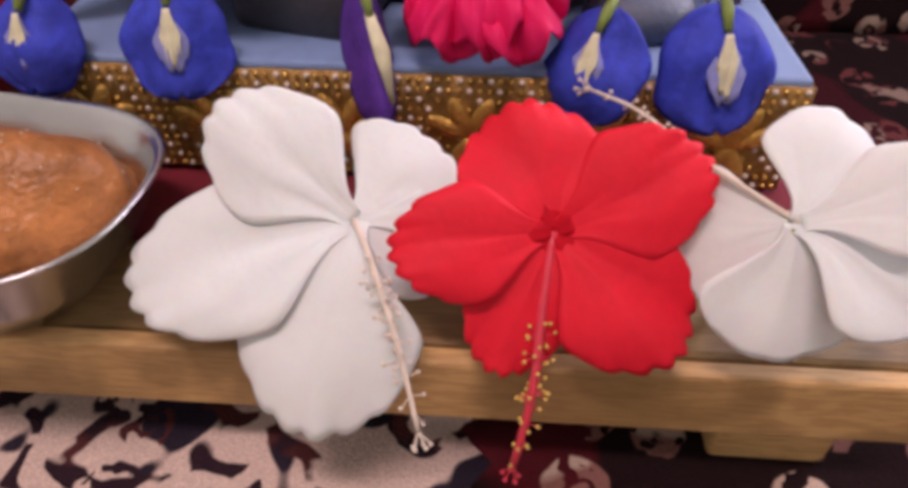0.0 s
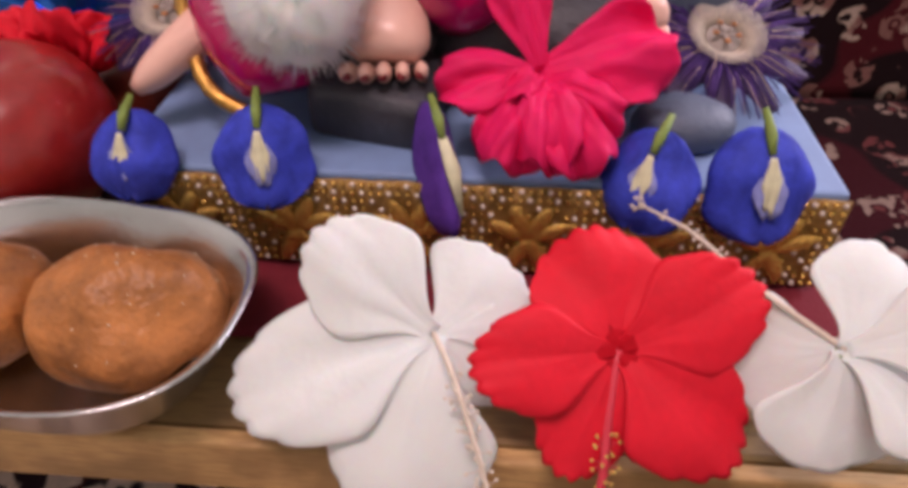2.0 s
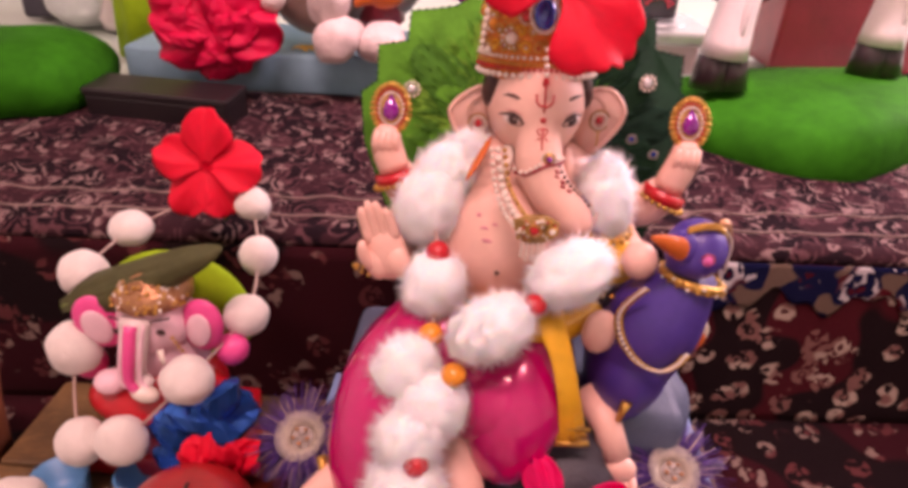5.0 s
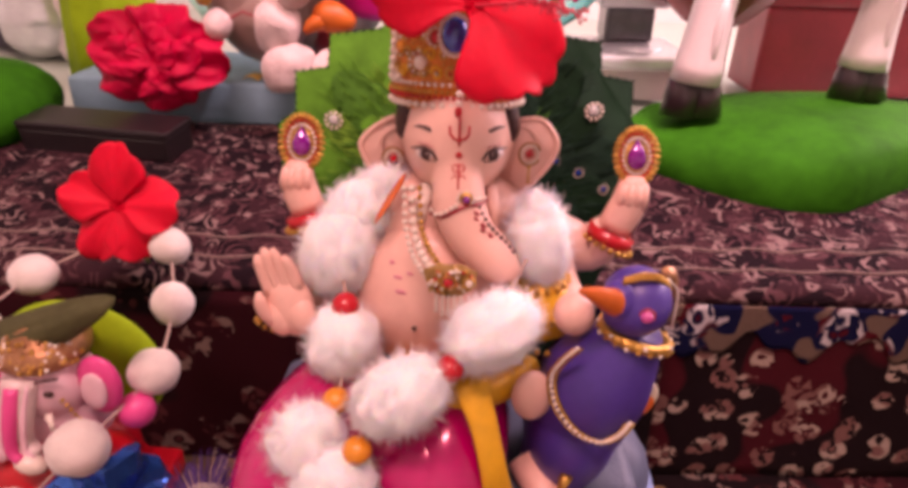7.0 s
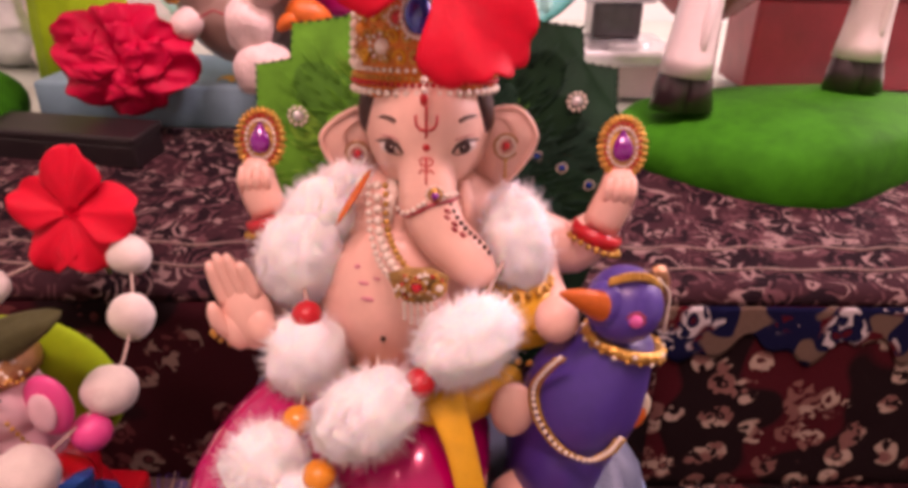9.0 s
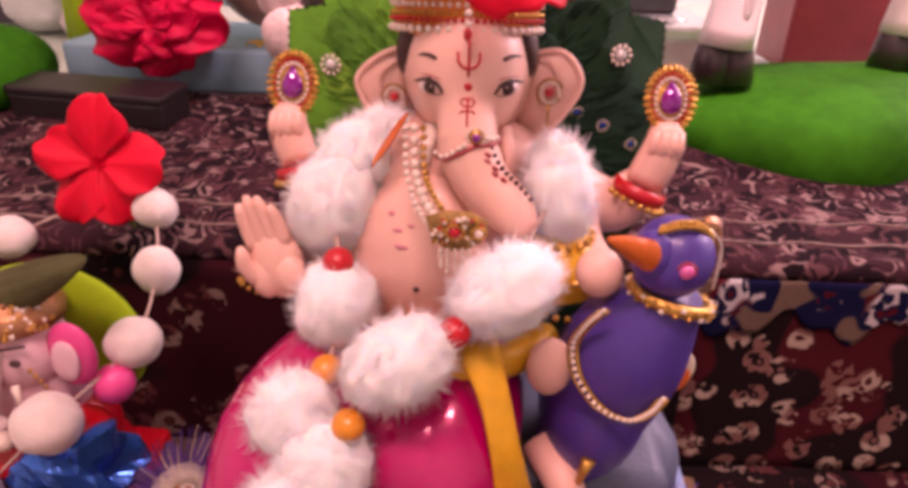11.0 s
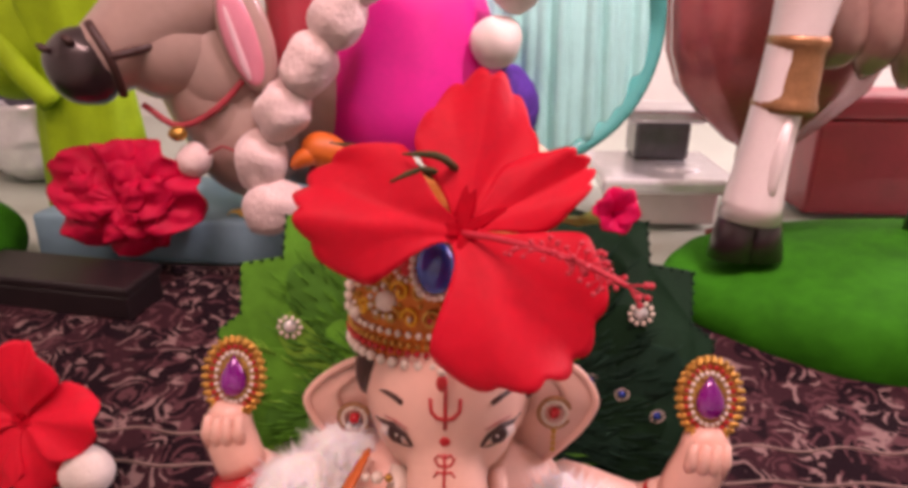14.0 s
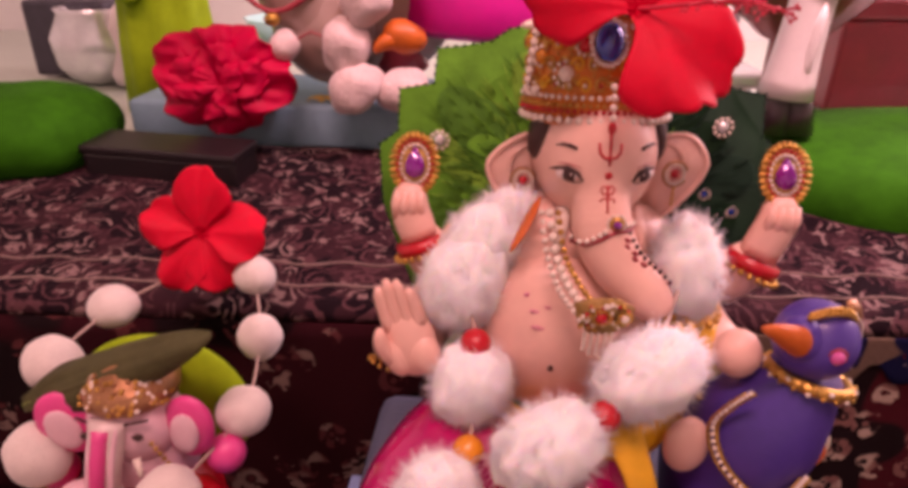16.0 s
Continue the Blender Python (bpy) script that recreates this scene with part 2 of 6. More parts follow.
EYE_WHITE = mat("white_eye_paint", (0.78, 0.64, 0.60), 0.3)
FLUFF = mat("white_fluff", (0.95, 0.92, 0.92), 0.9, dark=1.0, scale=90, subsurface=0.45, sheen=0.3, gloss=0.1)
COTTON = mat("white_cotton", (0.76, 0.70, 0.64), 0.9, dark=0.86, scale=90, bump=0.6, bump_scale=500, sheen=0.4)
PINK_COTTON = mat("pink_tinted_cotton", (0.80, 0.62, 0.59), 0.95, dark=0.8, scale=60, bump=1.0, bump_scale=220, sheen=0.4, gloss=0.2)
THREAD = mat("pale_thread", (0.55, 0.4, 0.34), 0.8)
HOT_PINK = mat("hot_pink_paint", (0.9, 0.09, 0.30), 0.4, dark=0.88, scale=50)
PALE_PINK = mat("pale_pink_paint", (0.88, 0.58, 0.64), 0.45, dark=0.85, scale=60)
FOIL = mat("blue_foil", (0.02, 0.20, 0.78), 0.16, 0.7, dark=0.6, scale=60, bump=0.8, bump_scale=70)
APPLE = mat("apple_skin", (0.42, 0.022, 0.02), 0.28, dark=0.55, scale=45, coat=0.4)
BROWN_RED = mat("red_brown_fruit_skin", (0.22, 0.03, 0.015), 0.4, dark=0.6, scale=45)
CRIMSON_CLOTH = mat("crimson_cloth", (0.2, 0.008, 0.02), 0.85, dark=0.75, scale=50, bump=0.6, bump_scale=900)
BASE_BLUE = mat("light_blue_painted_board", (0.20, 0.32, 0.56), 0.6, dark=0.8, scale=20, bump=0.1)
LACE_BACK = mat("brown_lace_net", (0.54, 0.32, 0.10), 0.4, 0.5, dark=0.4, scale=260, bump=0.7, bump_scale=900)
LACE_GOLD = mat("gold_lace_thread", (0.92, 0.58, 0.14), 0.25, 0.75, dark=0.6, scale=300, bump=0.6, bump_scale=900)
TRAY_BLUE = mat("teal_blue_paint", (0.20, 0.42, 0.52), 0.6, dark=0.8, scale=30, bump=0.2)
BLACK_BOX = mat("dark_lacquer", (0.018, 0.012, 0.014), 0.4, dark=0.7, scale=30)
GRASS_GREEN = mat("bright_green_paint", (0.003, 0.20, 0.008), 0.75, dark=0.4, scale=9, bump=0.2, bump_scale=120, gloss=0.06)
COW = mat("grey_brown_cow_paint", (0.48, 0.33, 0.28), 0.3, dark=0.75, scale=14, coat=0.6)
COW_WHITE = mat("white_cow_paint", (0.84, 0.74, 0.72), 0.28, dark=0.9, scale=30, coat=0.3)
COW_DARK = mat("dark_hoof_paint", (0.035, 0.018, 0.02), 0.3, dark=0.6, coat=0.4)
ROBE_PINK = mat("magenta_robe_paint", (0.86, 0.02, 0.30), 0.5, dark=0.8, scale=25)
TEAL = mat("teal_cloth_paint", (0.015, 0.36, 0.33), 0.4, dark=0.8, scale=25, coat=0.3)
TEAL_PALE = mat("pale_aqua_cloth_paint", (0.32, 0.80, 0.76), 0.4, dark=0.88, scale=25, coat=0.3)
ROSE_SATIN = mat("rose_brown_satin_paint", (0.46, 0.10, 0.10), 0.25, 0.25, dark=0.6, scale=18, coat=0.4)
ROSE = mat("rose_red_paint", (0.46, 0.04, 0.055), 0.45, dark=0.7, scale=25, coat=0.3)
SILVER = mat("silver_paint", (0.84, 0.88, 0.88), 0.18, 0.55, dark=0.75, scale=30)
PURPLE_DARK = mat("dark_purple_paint", (0.05, 0.02, 0.09), 0.6, dark=0.7)
BROWN_SATIN = mat("brown_satin_paint", (0.50, 0.27, 0.23), 0.22, 0.35, dark=0.65, scale=18, coat=0.4)
CREAM = mat("cream_paint", (0.7, 0.6, 0.45), 0.5, dark=0.85)
CREAM_WOOL = mat("faded_cream_wool", (0.36, 0.25, 0.22), 0.95, dark=0.5, scale=90, bump=0.6, bump_scale=900, gloss=0.1)
GREY_CREAM = mat("greyish_cream_petal", (0.46, 0.40, 0.36), 0.7, dark=0.6, scale=220, gloss=0.1)
DARK_GREY = mat("dark_grey_gloss_paint", (0.13, 0.13, 0.14), 0.25, 0.2, dark=0.6, scale=40, coat=0.5)
CLAY = mat("orange_clay", (0.4, 0.11, 0.04), 0.7, dark=0.7, scale=40, bump=0.3)
BLUE_CUP = mat("sky_blue_plastic", (0.06, 0.3, 0.55), 0.4, dark=0.85)
STAMEN = mat("cream_stamen", (0.75, 0.66, 0.55), 0.6, dark=0.85, scale=200)
POLLEN = mat("yellow_pollen", (0.75, 0.5, 0.12), 0.8)
EAR_PINK = mat("glossy_ear_pink_paint", (0.80, 0.28, 0.36), 0.25, dark=0.85, scale=40, coat=0.6)
NAIL = mat("dark_red_nail_paint", (0.22, 0.006, 0.012), 0.3, dark=0.8, coat=0.4)
BRONZE = mat("worn_bronze_paint", (0.50, 0.24, 0.11), 0.38, 0.6, dark=0.55, scale=45, bump=0.4, bump_scale=160)
RED_STAMEN = mat("red_stamen", (0.75, 0.05, 0.08), 0.5, dark=0.8, scale=200)


# ---- mesh helpers ----
def rot(rx=0, ry=0, rz=0):
    return Euler([radians(a) for a in (rx, ry, rz)]).to_matrix()


class M:
    """Collects vertices and faces of several materials, for one mesh."""

    def __init__(self):
        self.v, self.f, self.k, self.mats = [], [], [], []

    def add(self, verts, faces, material):
        if material not in self.mats:
            self.mats.append(material)
        k, n = self.mats.index(material), len(self.v)
        self.v += [tuple(p) for p in verts]
        self.f += [tuple(i + n for i in face) for face in faces]
        self.k += [k] * len(faces)
        return self

    def ball(self, c, r, material, turn=None, seg=20, rings=12, lump=0.0, freq=40.0, power=1.0):
        c, turn = Vector(c), turn or Matrix.Identity(3)
        r = (r, r, r) if isinstance(r, (int, float)) else r
        vs, fs = [], []
        for i in range(rings + 1):
            a = math.pi * i / rings
            for j in range(seg):
                b = 2 * math.pi * j / seg
                d = Vector((math.sin(a) * math.cos(b), math.sin(a) * math.sin(b), math.cos(a)))
                if power != 1.0:
                    d = Vector([math.copysign(abs(q) ** power, q) for q in d])
                p = Vector((d.x * r[0], d.y * r[1], d.z * r[2]))
                if lump:
                    p *= 1 + lump * noise.noise((c + p) * freq)
                vs.append(c + turn @ p)
        for i in range(rings):
            for j in range(seg):
                a, b = i * seg + j, i * seg + (j + 1) % seg
                fs.append((a, a + seg, b + seg, b))
        return self.add(vs, fs, material)

    def tube(self, pts, rads, material, seg=12, flat=1.0, side=None):
        """A swept round or flattened rod through pts; side: the way of its wide axis."""
        pts = [Vector(p) for p in pts]
        rads = [rads] * len(pts) if isinstance(rads, (int, float)) else list(rads)
        vs, fs, up = [], [], Vector(side) if side else None
        for i, p in enumerate(pts):
            t = (pts[min(i + 1, len(pts) - 1)] - pts[max(i - 1, 0)]).normalized()
            if up is None:
                up = t.orthogonal()
            x = (up - t * up.dot(t)).normalized()
            y = t.cross(x)
            up = x
            for j in range(seg):
                a = 2 * math.pi * j / seg
                vs.append(p + (x * math.cos(a) + y * math.sin(a) * flat) * rads[i])
        for i in range(len(pts) - 1):
            for j in range(seg):
                a, b = i * seg + j, i * seg + (j + 1) % seg
                fs.append((a, b, b + seg, a + seg))
        fs.append(tuple(range(seg))[::-1])
        fs.append(tuple(range(len(vs) - seg, len(vs))))
        return self.add(vs, fs, material)

    def lathe(self, profile, material, at=None, seg=32, sx=1.0, sy=1.0, lobes=0, depth=0.0):
        at, vs, fs = at or Matrix.Identity(4), [], []
        for r, z in profile:
            for j in range(seg):
                a = 2 * math.pi * j / seg
                q = r * (1 + depth * math.cos(lobes * a))
                vs.append(at @ Vector((q * math.cos(a) * sx, q * math.sin(a) * sy, z)))
        for i in range(len(profile) - 1):
            for j in range(seg):
                a, b = i * seg + j, i * seg + (j + 1) % seg
                fs.append((a, b, b + seg, a + seg))
        return self.add(vs, fs, material)

    def box(self, c, size, material, bevel=0.003, turn=None, segments=2):
        bm = bmesh.new()
        bmesh.ops.create_cube(bm, size=1.0, matrix=Matrix.Diagonal((*size, 1)))
        if bevel:
            bmesh.ops.bevel(bm, geom=bm.edges[:], offset=bevel, segments=segments, profile=0.5, affect="EDGES")
        c, turn = Vector(c), turn or Matrix.Identity(3)
        bm.verts.index_update()
        self.add([c + turn @ v.co for v in bm.verts], [tuple(v.index for v in f.verts) for f in bm.faces], material)
        bm.free()
        return self

    def sheet(self, fn, nu, nv, material, thick=0.0006):
        """A thin two-sided surface fn(u, v), u and v from 0 to 1."""
        p = [[Vector(fn(i / nu, j / nv)) for j in range(nv + 1)] for i in range(nu + 1)]
        top, low = [], []
        for i in range(nu + 1):
            for j in range(nv + 1):
                du = p[min(i + 1, nu)][j] - p[max(i - 1, 0)][j]
                dv = p[i][min(j + 1, nv)] - p[i][max(j - 1, 0)]
                n = du.cross(dv)
                n = n.normalized() if n.length > 1e-12 else Vector((0, 0, 1))
                top.append(p[i][j] + n * thick / 2)
                low.append(p[i][j] - n * thick / 2)
        w, fs, n0 = nv + 1, [], len(top)
        for i in range(nu):
            for j in range(nv):
                a = i * w + j
                fs.append((a, a + w, a + w + 1, a + 1))
                fs.append((n0 + a, n0 + a + 1, n0 + a + w + 1, n0 + a + w))
        ring = [j for j in range(w)] + [i * w + nv for i in range(1, nu + 1)] + [nu * w + j for j in range(nv - 1, -1, -1)] + [i * w for i in range(nu - 1, 0, -1)]
        for a, b in zip(ring, ring[1:] + ring[:1]):
            fs.append((a, b, n0 + b, n0 + a))
        return self.add(top + low, fs, material)

    def plate(self, outline, thick, material, at):
        """A flat plate of that outline (x, y), from z 0 to thick, under the pose at."""
        n = len(outline)
        vs = [at @ Vector((x, y, z)) for z in (0, thick) for x, y in outline]
        fs = [tuple(range(n))[::-1], tuple(range(n, 2 * n))] + [(i, (i + 1) % n, n + (i + 1) % n, n + i) for i in range(n)]
        return self.add(vs, fs, material)

    def beads(self, pts, r, material, seg=8, rings=6):
        for p in pts:
            self.ball(p, r, material, seg=seg, rings=rings)
        return self

    def build(self, name, parent=None, origin=None, smooth=True):
        o = Vector(origin) if origin is not None else Vector((0, 0, 0))
        me = bpy.data.meshes.new(name)
        me.from_pydata([Vector(p) - o for p in self.v], [], self.f)
        for m in self.mats:
            me.materials.append(m)
        me.polygons.foreach_set("material_index", self.k)
        me.polygons.foreach_set("use_smooth", [smooth] * len(self.f))
        me.validate()
        ob = new(name, me)
        ob.location = o
        if parent:
            ob.parent = parent
            ob.location = o - parent_place(parent)
        return ob


def parent_place(ob):
    return Vector(ob.location) + (parent_place(ob.parent) if ob.parent else Vector((0, 0, 0)))


def thing(name, at, label, category, group=""):
    ob = new(name)
    ob.empty_display_size = 0.01
    ob.location = at
    return tagged(ob, label, category, group)


def part(name, m, parent, label="", smooth=True):
    """The collected mesh m as one part under a thing or a part."""
    c = sum((Vector(p) for p in m.v), Vector((0, 0, 0))) / max(len(m.v), 1)
    ob = m.build(name, parent, c, smooth)
    return tagged(ob, label)


def solid(name, m, label, category, group="", kind="", smooth=True):
    """A thing that is one mesh, its origin under its middle."""
    xs = np.array(m.v)
    o = ((xs[:, 0].min() + xs[:, 0].max()) / 2, (xs[:, 1].min() + xs[:, 1].max()) / 2, xs[:, 2].min())
    return tagged(m.build(name, None, o, smooth), label, category, group, kind)


def smooth_line(pts, n):
    """n points along a Catmull-Rom curve through pts."""
    p = [Vector(q) for q in pts]
    p = [p[0] * 2 - p[1]] + p + [p[-1] * 2 - p[-2]]
    out = []
    for s in range(n):
        x = s / (n - 1) * (len(p) - 3)
        i = min(int(x), len(p) - 4)
        t = x - i
        a, b, c, d = p[i:i + 4]
        out.append(0.5 * (2 * b + (c - a) * t + (2 * a - 5 * b + 4 * c - d) * t * t + (3 * b - a - 3 * c + d) * t ** 3))
    return out


# ---- the room ----
def structure(name, m, label, smooth=False):
    return solid(name, m, label, name.split("_")[0], kind="structure", smooth=smooth)


X0, X1, Y0, Y1, TOP = -1.9, 1.9, -1.6, 2.0, 2.7
structure("floor", M().box((0, 0.2, FLOOR - 0.055), (4.2, 4.0, 0.1), TILE, 0), "plain pale tiled floor under the carpet")
structure("wall_north", M().box((0, Y1 + 0.05, 1.4), (4.0, 0.1, 2.7), PLASTER, 0), "plain pale painted wall behind the shrine")
structure("wall_south", M().box((0, Y0 - 0.05, 1.4), (4.0, 0.1, 2.7), PLASTER, 0), "plain pale painted wall")
structure("wall_west", M().box((X0 - 0.05, 0.2, 1.4), (0.1, 3.6, 2.7), PLASTER, 0), "plain pale painted wall")
structure("wall_east", M().box((X1 + 0.05, 0.2, 1.4), (0.1, 3.6, 2.7), PLASTER, 0), "plain pale painted wall")
structure("ceiling", M().box((0, 0.2, TOP + 0.1), (4.2, 4.0, 0.1), PLASTER, 0), "plain white ceiling")
RISE, BACK = 0.350, 0.93
structure("ledge", M().box((0, 1.46, (FLOOR + RISE - 0.006) / 2 - 0.002), (3.8, 1.08, RISE - FLOOR - 0.004), TILE, 0.004), "pale tiled raised ledge along the wall")


def ledge_z(y):
    """The carpet's height on the ledge, which rises gently to the back."""
    return LEDGE + (RISE + 0.002 - LEDGE) * min(max((y - 0.59) / (BACK - 0.59), 0), 1)


def seam(y):
    """Where the pale field of the carpet ends, a wavy line."""
    return 0.03 + 0.020 * math.sin(y * 70) + 0.014 * math.sin(y * 163 + 1)


def run(name, x0, x1, y0, y1, material, nx, ny):
    m = M()

    def at(u, v):
        y = y0 + (y1 - y0) * u
        a, b = (seam(y) if q is None else q for q in (x0, x1))
        x = a + (b - a) * v
        return (x, y, FLOOR + 0.0025 + 0.0012 * noise.noise(Vector((x * 9, y * 12, 3))))

    m.sheet(at, ny, nx, material, 0.004)
    return part(name, m, carpet)


def riser(name, x0, x1, z0, z1, material, nx):
    m = M()
    m.sheet(lambda u, v: (x0 + (x1 - x0) * v, 0.571 + 0.006 * noise.noise(Vector(((x0 + (x1 - x0) * v) * 7, u * 3, 0))) * (z1 - z0) / 0.22 * (1 - u) - 0.05 * (LEDGE - z0 - (z1 - z0) * u) ** 2, z0 + (z1 - z0) * u), 12, nx, material, 0.004)
    return part(name, m, carpet)


carpet = thing("carpet", (0, 0.2, FLOOR), "dark maroon carpet with cream floral sprays over floor and ledge", "carpet")
carpet["kind"] = "structure"
run("front_field", -1.1, None, -0.7, 0.30, CARPET_FLOOR, 30, 120)
run("front_ground", None, 1.1, -0.7, 0.30, CARPET_SPRAY, 30, 120)
run("back_ground", -1.1, 1.1, 0.300, 0.572, CARPET, 60, 12)
riser("riser_run", -1.1, 0.20, FLOOR + 0.0005, LEDGE - 0.0135, CARPET, 50)
riser("riser_run", 0.2, 1.1, FLOOR + 0.0005, LEDGE - 0.0135, CARPET_SPRAY, 40)


def corner_band(u, v):
    """The navy band of the border, with a scalloped lower edge, woven into the riser's upper part."""
    x = 0.125 + 0.975 * v
    low = LEDGE - 0.058 - 0.012 * math.sin(x * 62) - 0.007 * math.sin(x * 151 + 1) + 0.05 * max(0, 0.20 - x) / 0.075
    z = low + (LEDGE - 0.013 - low) * u
    return (x, 0.5676 + 0.006 * noise.noise(Vector((x * 7, 2.4, 0))) * 0.1 - 0.05 * (LEDGE - z) ** 2, z)


m = M()
m.sheet(corner_band, 10, 160, CARPET_NAVY, 0.002)
part("corner_run", m, carpet, "navy and tan band with white motifs")


def over_edge(u, v):
    x, s = -1.1 + 2.2 * v, u * (BACK - 0.584 + 0.02)
    if s < 0.02:
        a = s / 0.02 * math.pi / 2
        return (x, 0.584 - 0.0125 * math.cos(a), LEDGE - 0.0125 + 0.0125 * math.sin(a))
    y = 0.584 + s - 0.02
    return (x, y, ledge_z(y) + 0.002 * noise.noise(Vector((x * 8, y * 12, 1))))


m = M()
m.sheet(over_edge, 60, 60, CARPET_TOP, 0.004)
part("ledge_run", m, carpet)
m = M()
for i in range(150):
    x = -1.0 + i * 0.0135
    pts = [(x + 0.0052 * math.cos(a), 0.5735 - 0.0006, LEDGE - 0.010 + 0.0034 * math.sin(a)) for a in np.linspace(0.4, 5.2, 9)]
    m.tube(pts, 0.0008, CREAM, 4)
for y0, wave in ((0.606, 0.0022), (0.642, 0.0035)):
    m.tube([(-1.05 + 0.01 * k, y0 + wave * math.sin(k * 0.9), ledge_z(y0) + 0.0026 + 0.002 * noise.noise(Vector(((-1.05 + 0.01 * k) * 8, y0 * 12, 1)))) for k in range(211)], 0.0012, CREAM_WOOL, 5, 0.6)
o = part("border_chain", m, carpet, "cream woven chain along the edge")
o["kind"] = "stuff"

# ---- the low wooden stool ----
YAW = rot(0, 0, -3)


def on_stool(x, y, z):
    """A place in the stool's own frame: x along its front, y from its front edge back, z from its top."""
    return Vector((0.0, 0.168, STOOL)) + YAW @ Vector((x, y, z))


stool = thing("low_stool", on_stool(-0.125, 0.165, FLOOR - STOOL + 0.005), "low worn wooden stool with a thick plank top", "stool")
# Top planks are darker than the edge board, the rear two darkest.
for y0, y1, wood in ((0.0, 0.108, WOOD_BROWN), (0.110, 0.219, WOOD_DARK), (0.221, 0.33, WOOD_DARK)):
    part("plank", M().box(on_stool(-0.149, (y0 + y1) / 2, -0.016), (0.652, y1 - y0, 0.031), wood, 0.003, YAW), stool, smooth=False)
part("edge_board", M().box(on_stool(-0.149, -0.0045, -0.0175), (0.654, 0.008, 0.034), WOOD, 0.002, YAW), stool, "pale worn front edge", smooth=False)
for x in (-0.41, 0.125):
    part("leg", M().box(on_stool(x + 0.012 * (x > 0), 0.160, -0.05), (0.048, 0.318, 0.034), WOOD, 0.003, YAW), stool, smooth=False)
cloth = M()
cloth.sheet(lambda u, v: on_stool(-0.2 + 0.355 * v, 0.045 + 0.25 * u, 0.0016 + 0.0008 * noise.noise(Vector((u * 9, v * 13, 2)))), 30, 40, CRIMSON_CLOTH, 0.0012)
solid("red_cloth", cloth, "dark crimson cloth spread over the stool", "cloth")

# ---- the painted base with its gold lace ----
BX0, BX1, BY0, BTOP = -0.183, 0.145, 0.096, 0.057
base = thing("shrine_base", on_stool(-0.02, 0.2, 0.003), "light blue painted base box edged with gold lace", "base")
part("box_body", M().box(on_stool((BX0 + BX1) / 2, BY0 + 0.105, 0.003 + (BTOP - 0.003) / 2), (BX1 - BX0, 0.21, BTOP - 0.003), BASE_BLUE, 0.002, YAW), base, smooth=False)
lace = part("lace_trim", M().sheet(lambda u, v: on_stool(BX0 + (BX1 - BX0) * v, BY0 - 0.0022 - 0.0006 * math.sin(v * 90), 0.005 + 0.05 * u), 4, 60, LACE_BACK, 0.001), base, "gold lace band with leaf motifs and beads")
m = M()
for i in range(78):
    x = BX0 + 0.002 + i * 0.0042
    for j in range(11):
        if (i % 13) in (0, 1, 11, 12) or j in (0, 1, 9, 10) or (i + j) % 2 == 0:
            m.ball(on_stool(x + random.uniform(-.0004, .0004), BY0 - 0.0034, 0.0072 + j * 0.0046), 0.0014, LACE_GOLD if (i + j) % 3 else PEARL, seg=6, rings=4)
o = part("lace_bead", m, lace, "tiny gold and pearl beads")
o["kind"] = "stuff"
for i in range(6):
    m = M()
    c = on_stool(BX0 + 0.028 + i * 0.0546, BY0 - 0.0045, 0.027)
    for a in (-65, -25, 25, 65, 155, 205):
        d = YAW @ Vector((math.sin(radians(a)), 0, math.cos(radians(a))))
        m.ball(c + d * 0.0105, (0.0042, 0.0016, 0.0105), LACE_GOLD, YAW @ rot(0, a, 0), seg=10, rings=8)
    part("lace_motif", m, lace)


# ---- flowers ----
def petal(m, c, tip, n, width, material, curl=0.0, ruffle=0.0, scallop=0.05, lobes=5, nu=14, nv=16, neck=0.12, thick=0.0007, seed=0.0, cup=0.0, round_=0.6, grow=1.0, crumple=0.0):
    """A broad petal from c to tip, facing n: narrow at its foot, with a rounded, lobed end."""
    c, tip, n = Vector(c), Vector(tip), Vector(n).normalized()
    x = tip - c
    ln = x.length
    x.normalize()
    z = (n - x * n.dot(x)).normalized()
    y = z.cross(x)

    def at(u, v):
        s = 2 * v - 1
        t = min(u * 1.12, 1) ** grow
        w = width / 2 * (neck + (1 - neck) * t * t * (3 - 2 * t))
        edge = 1 - round_ * (1 - math.sqrt(1 - 0.94 * s * s)) - scallop * u ** 4 * (1 - abs(math.cos(lobes * s * math.pi / 2 + seed)))
        h = curl * ln * (u * (1 - u) * 2.2) + cup * width * s * s * u + ruffle * u * u * math.sin(s * 5 + seed) * width * 0.35
        h += 0.05 * width * u * noise.noise(Vector((s * 1.6, u * 1.8, seed)))
        h += 0.0035 * width * u * (1.2 - u) * math.sin(s * 15 + 2 * u + seed) * (1 + 0.8 * noise.noise(Vector((s * 2, u * 2, seed + 9))))
        h += crumple * width * u * noise.noise(Vector((s * 3.4 + seed, u * 3.8, seed * 2)))
        return c + x * (ln * u * edge) + y * (s * w) + z * h

    return m.sheet(at, nu, nv, material, thick)


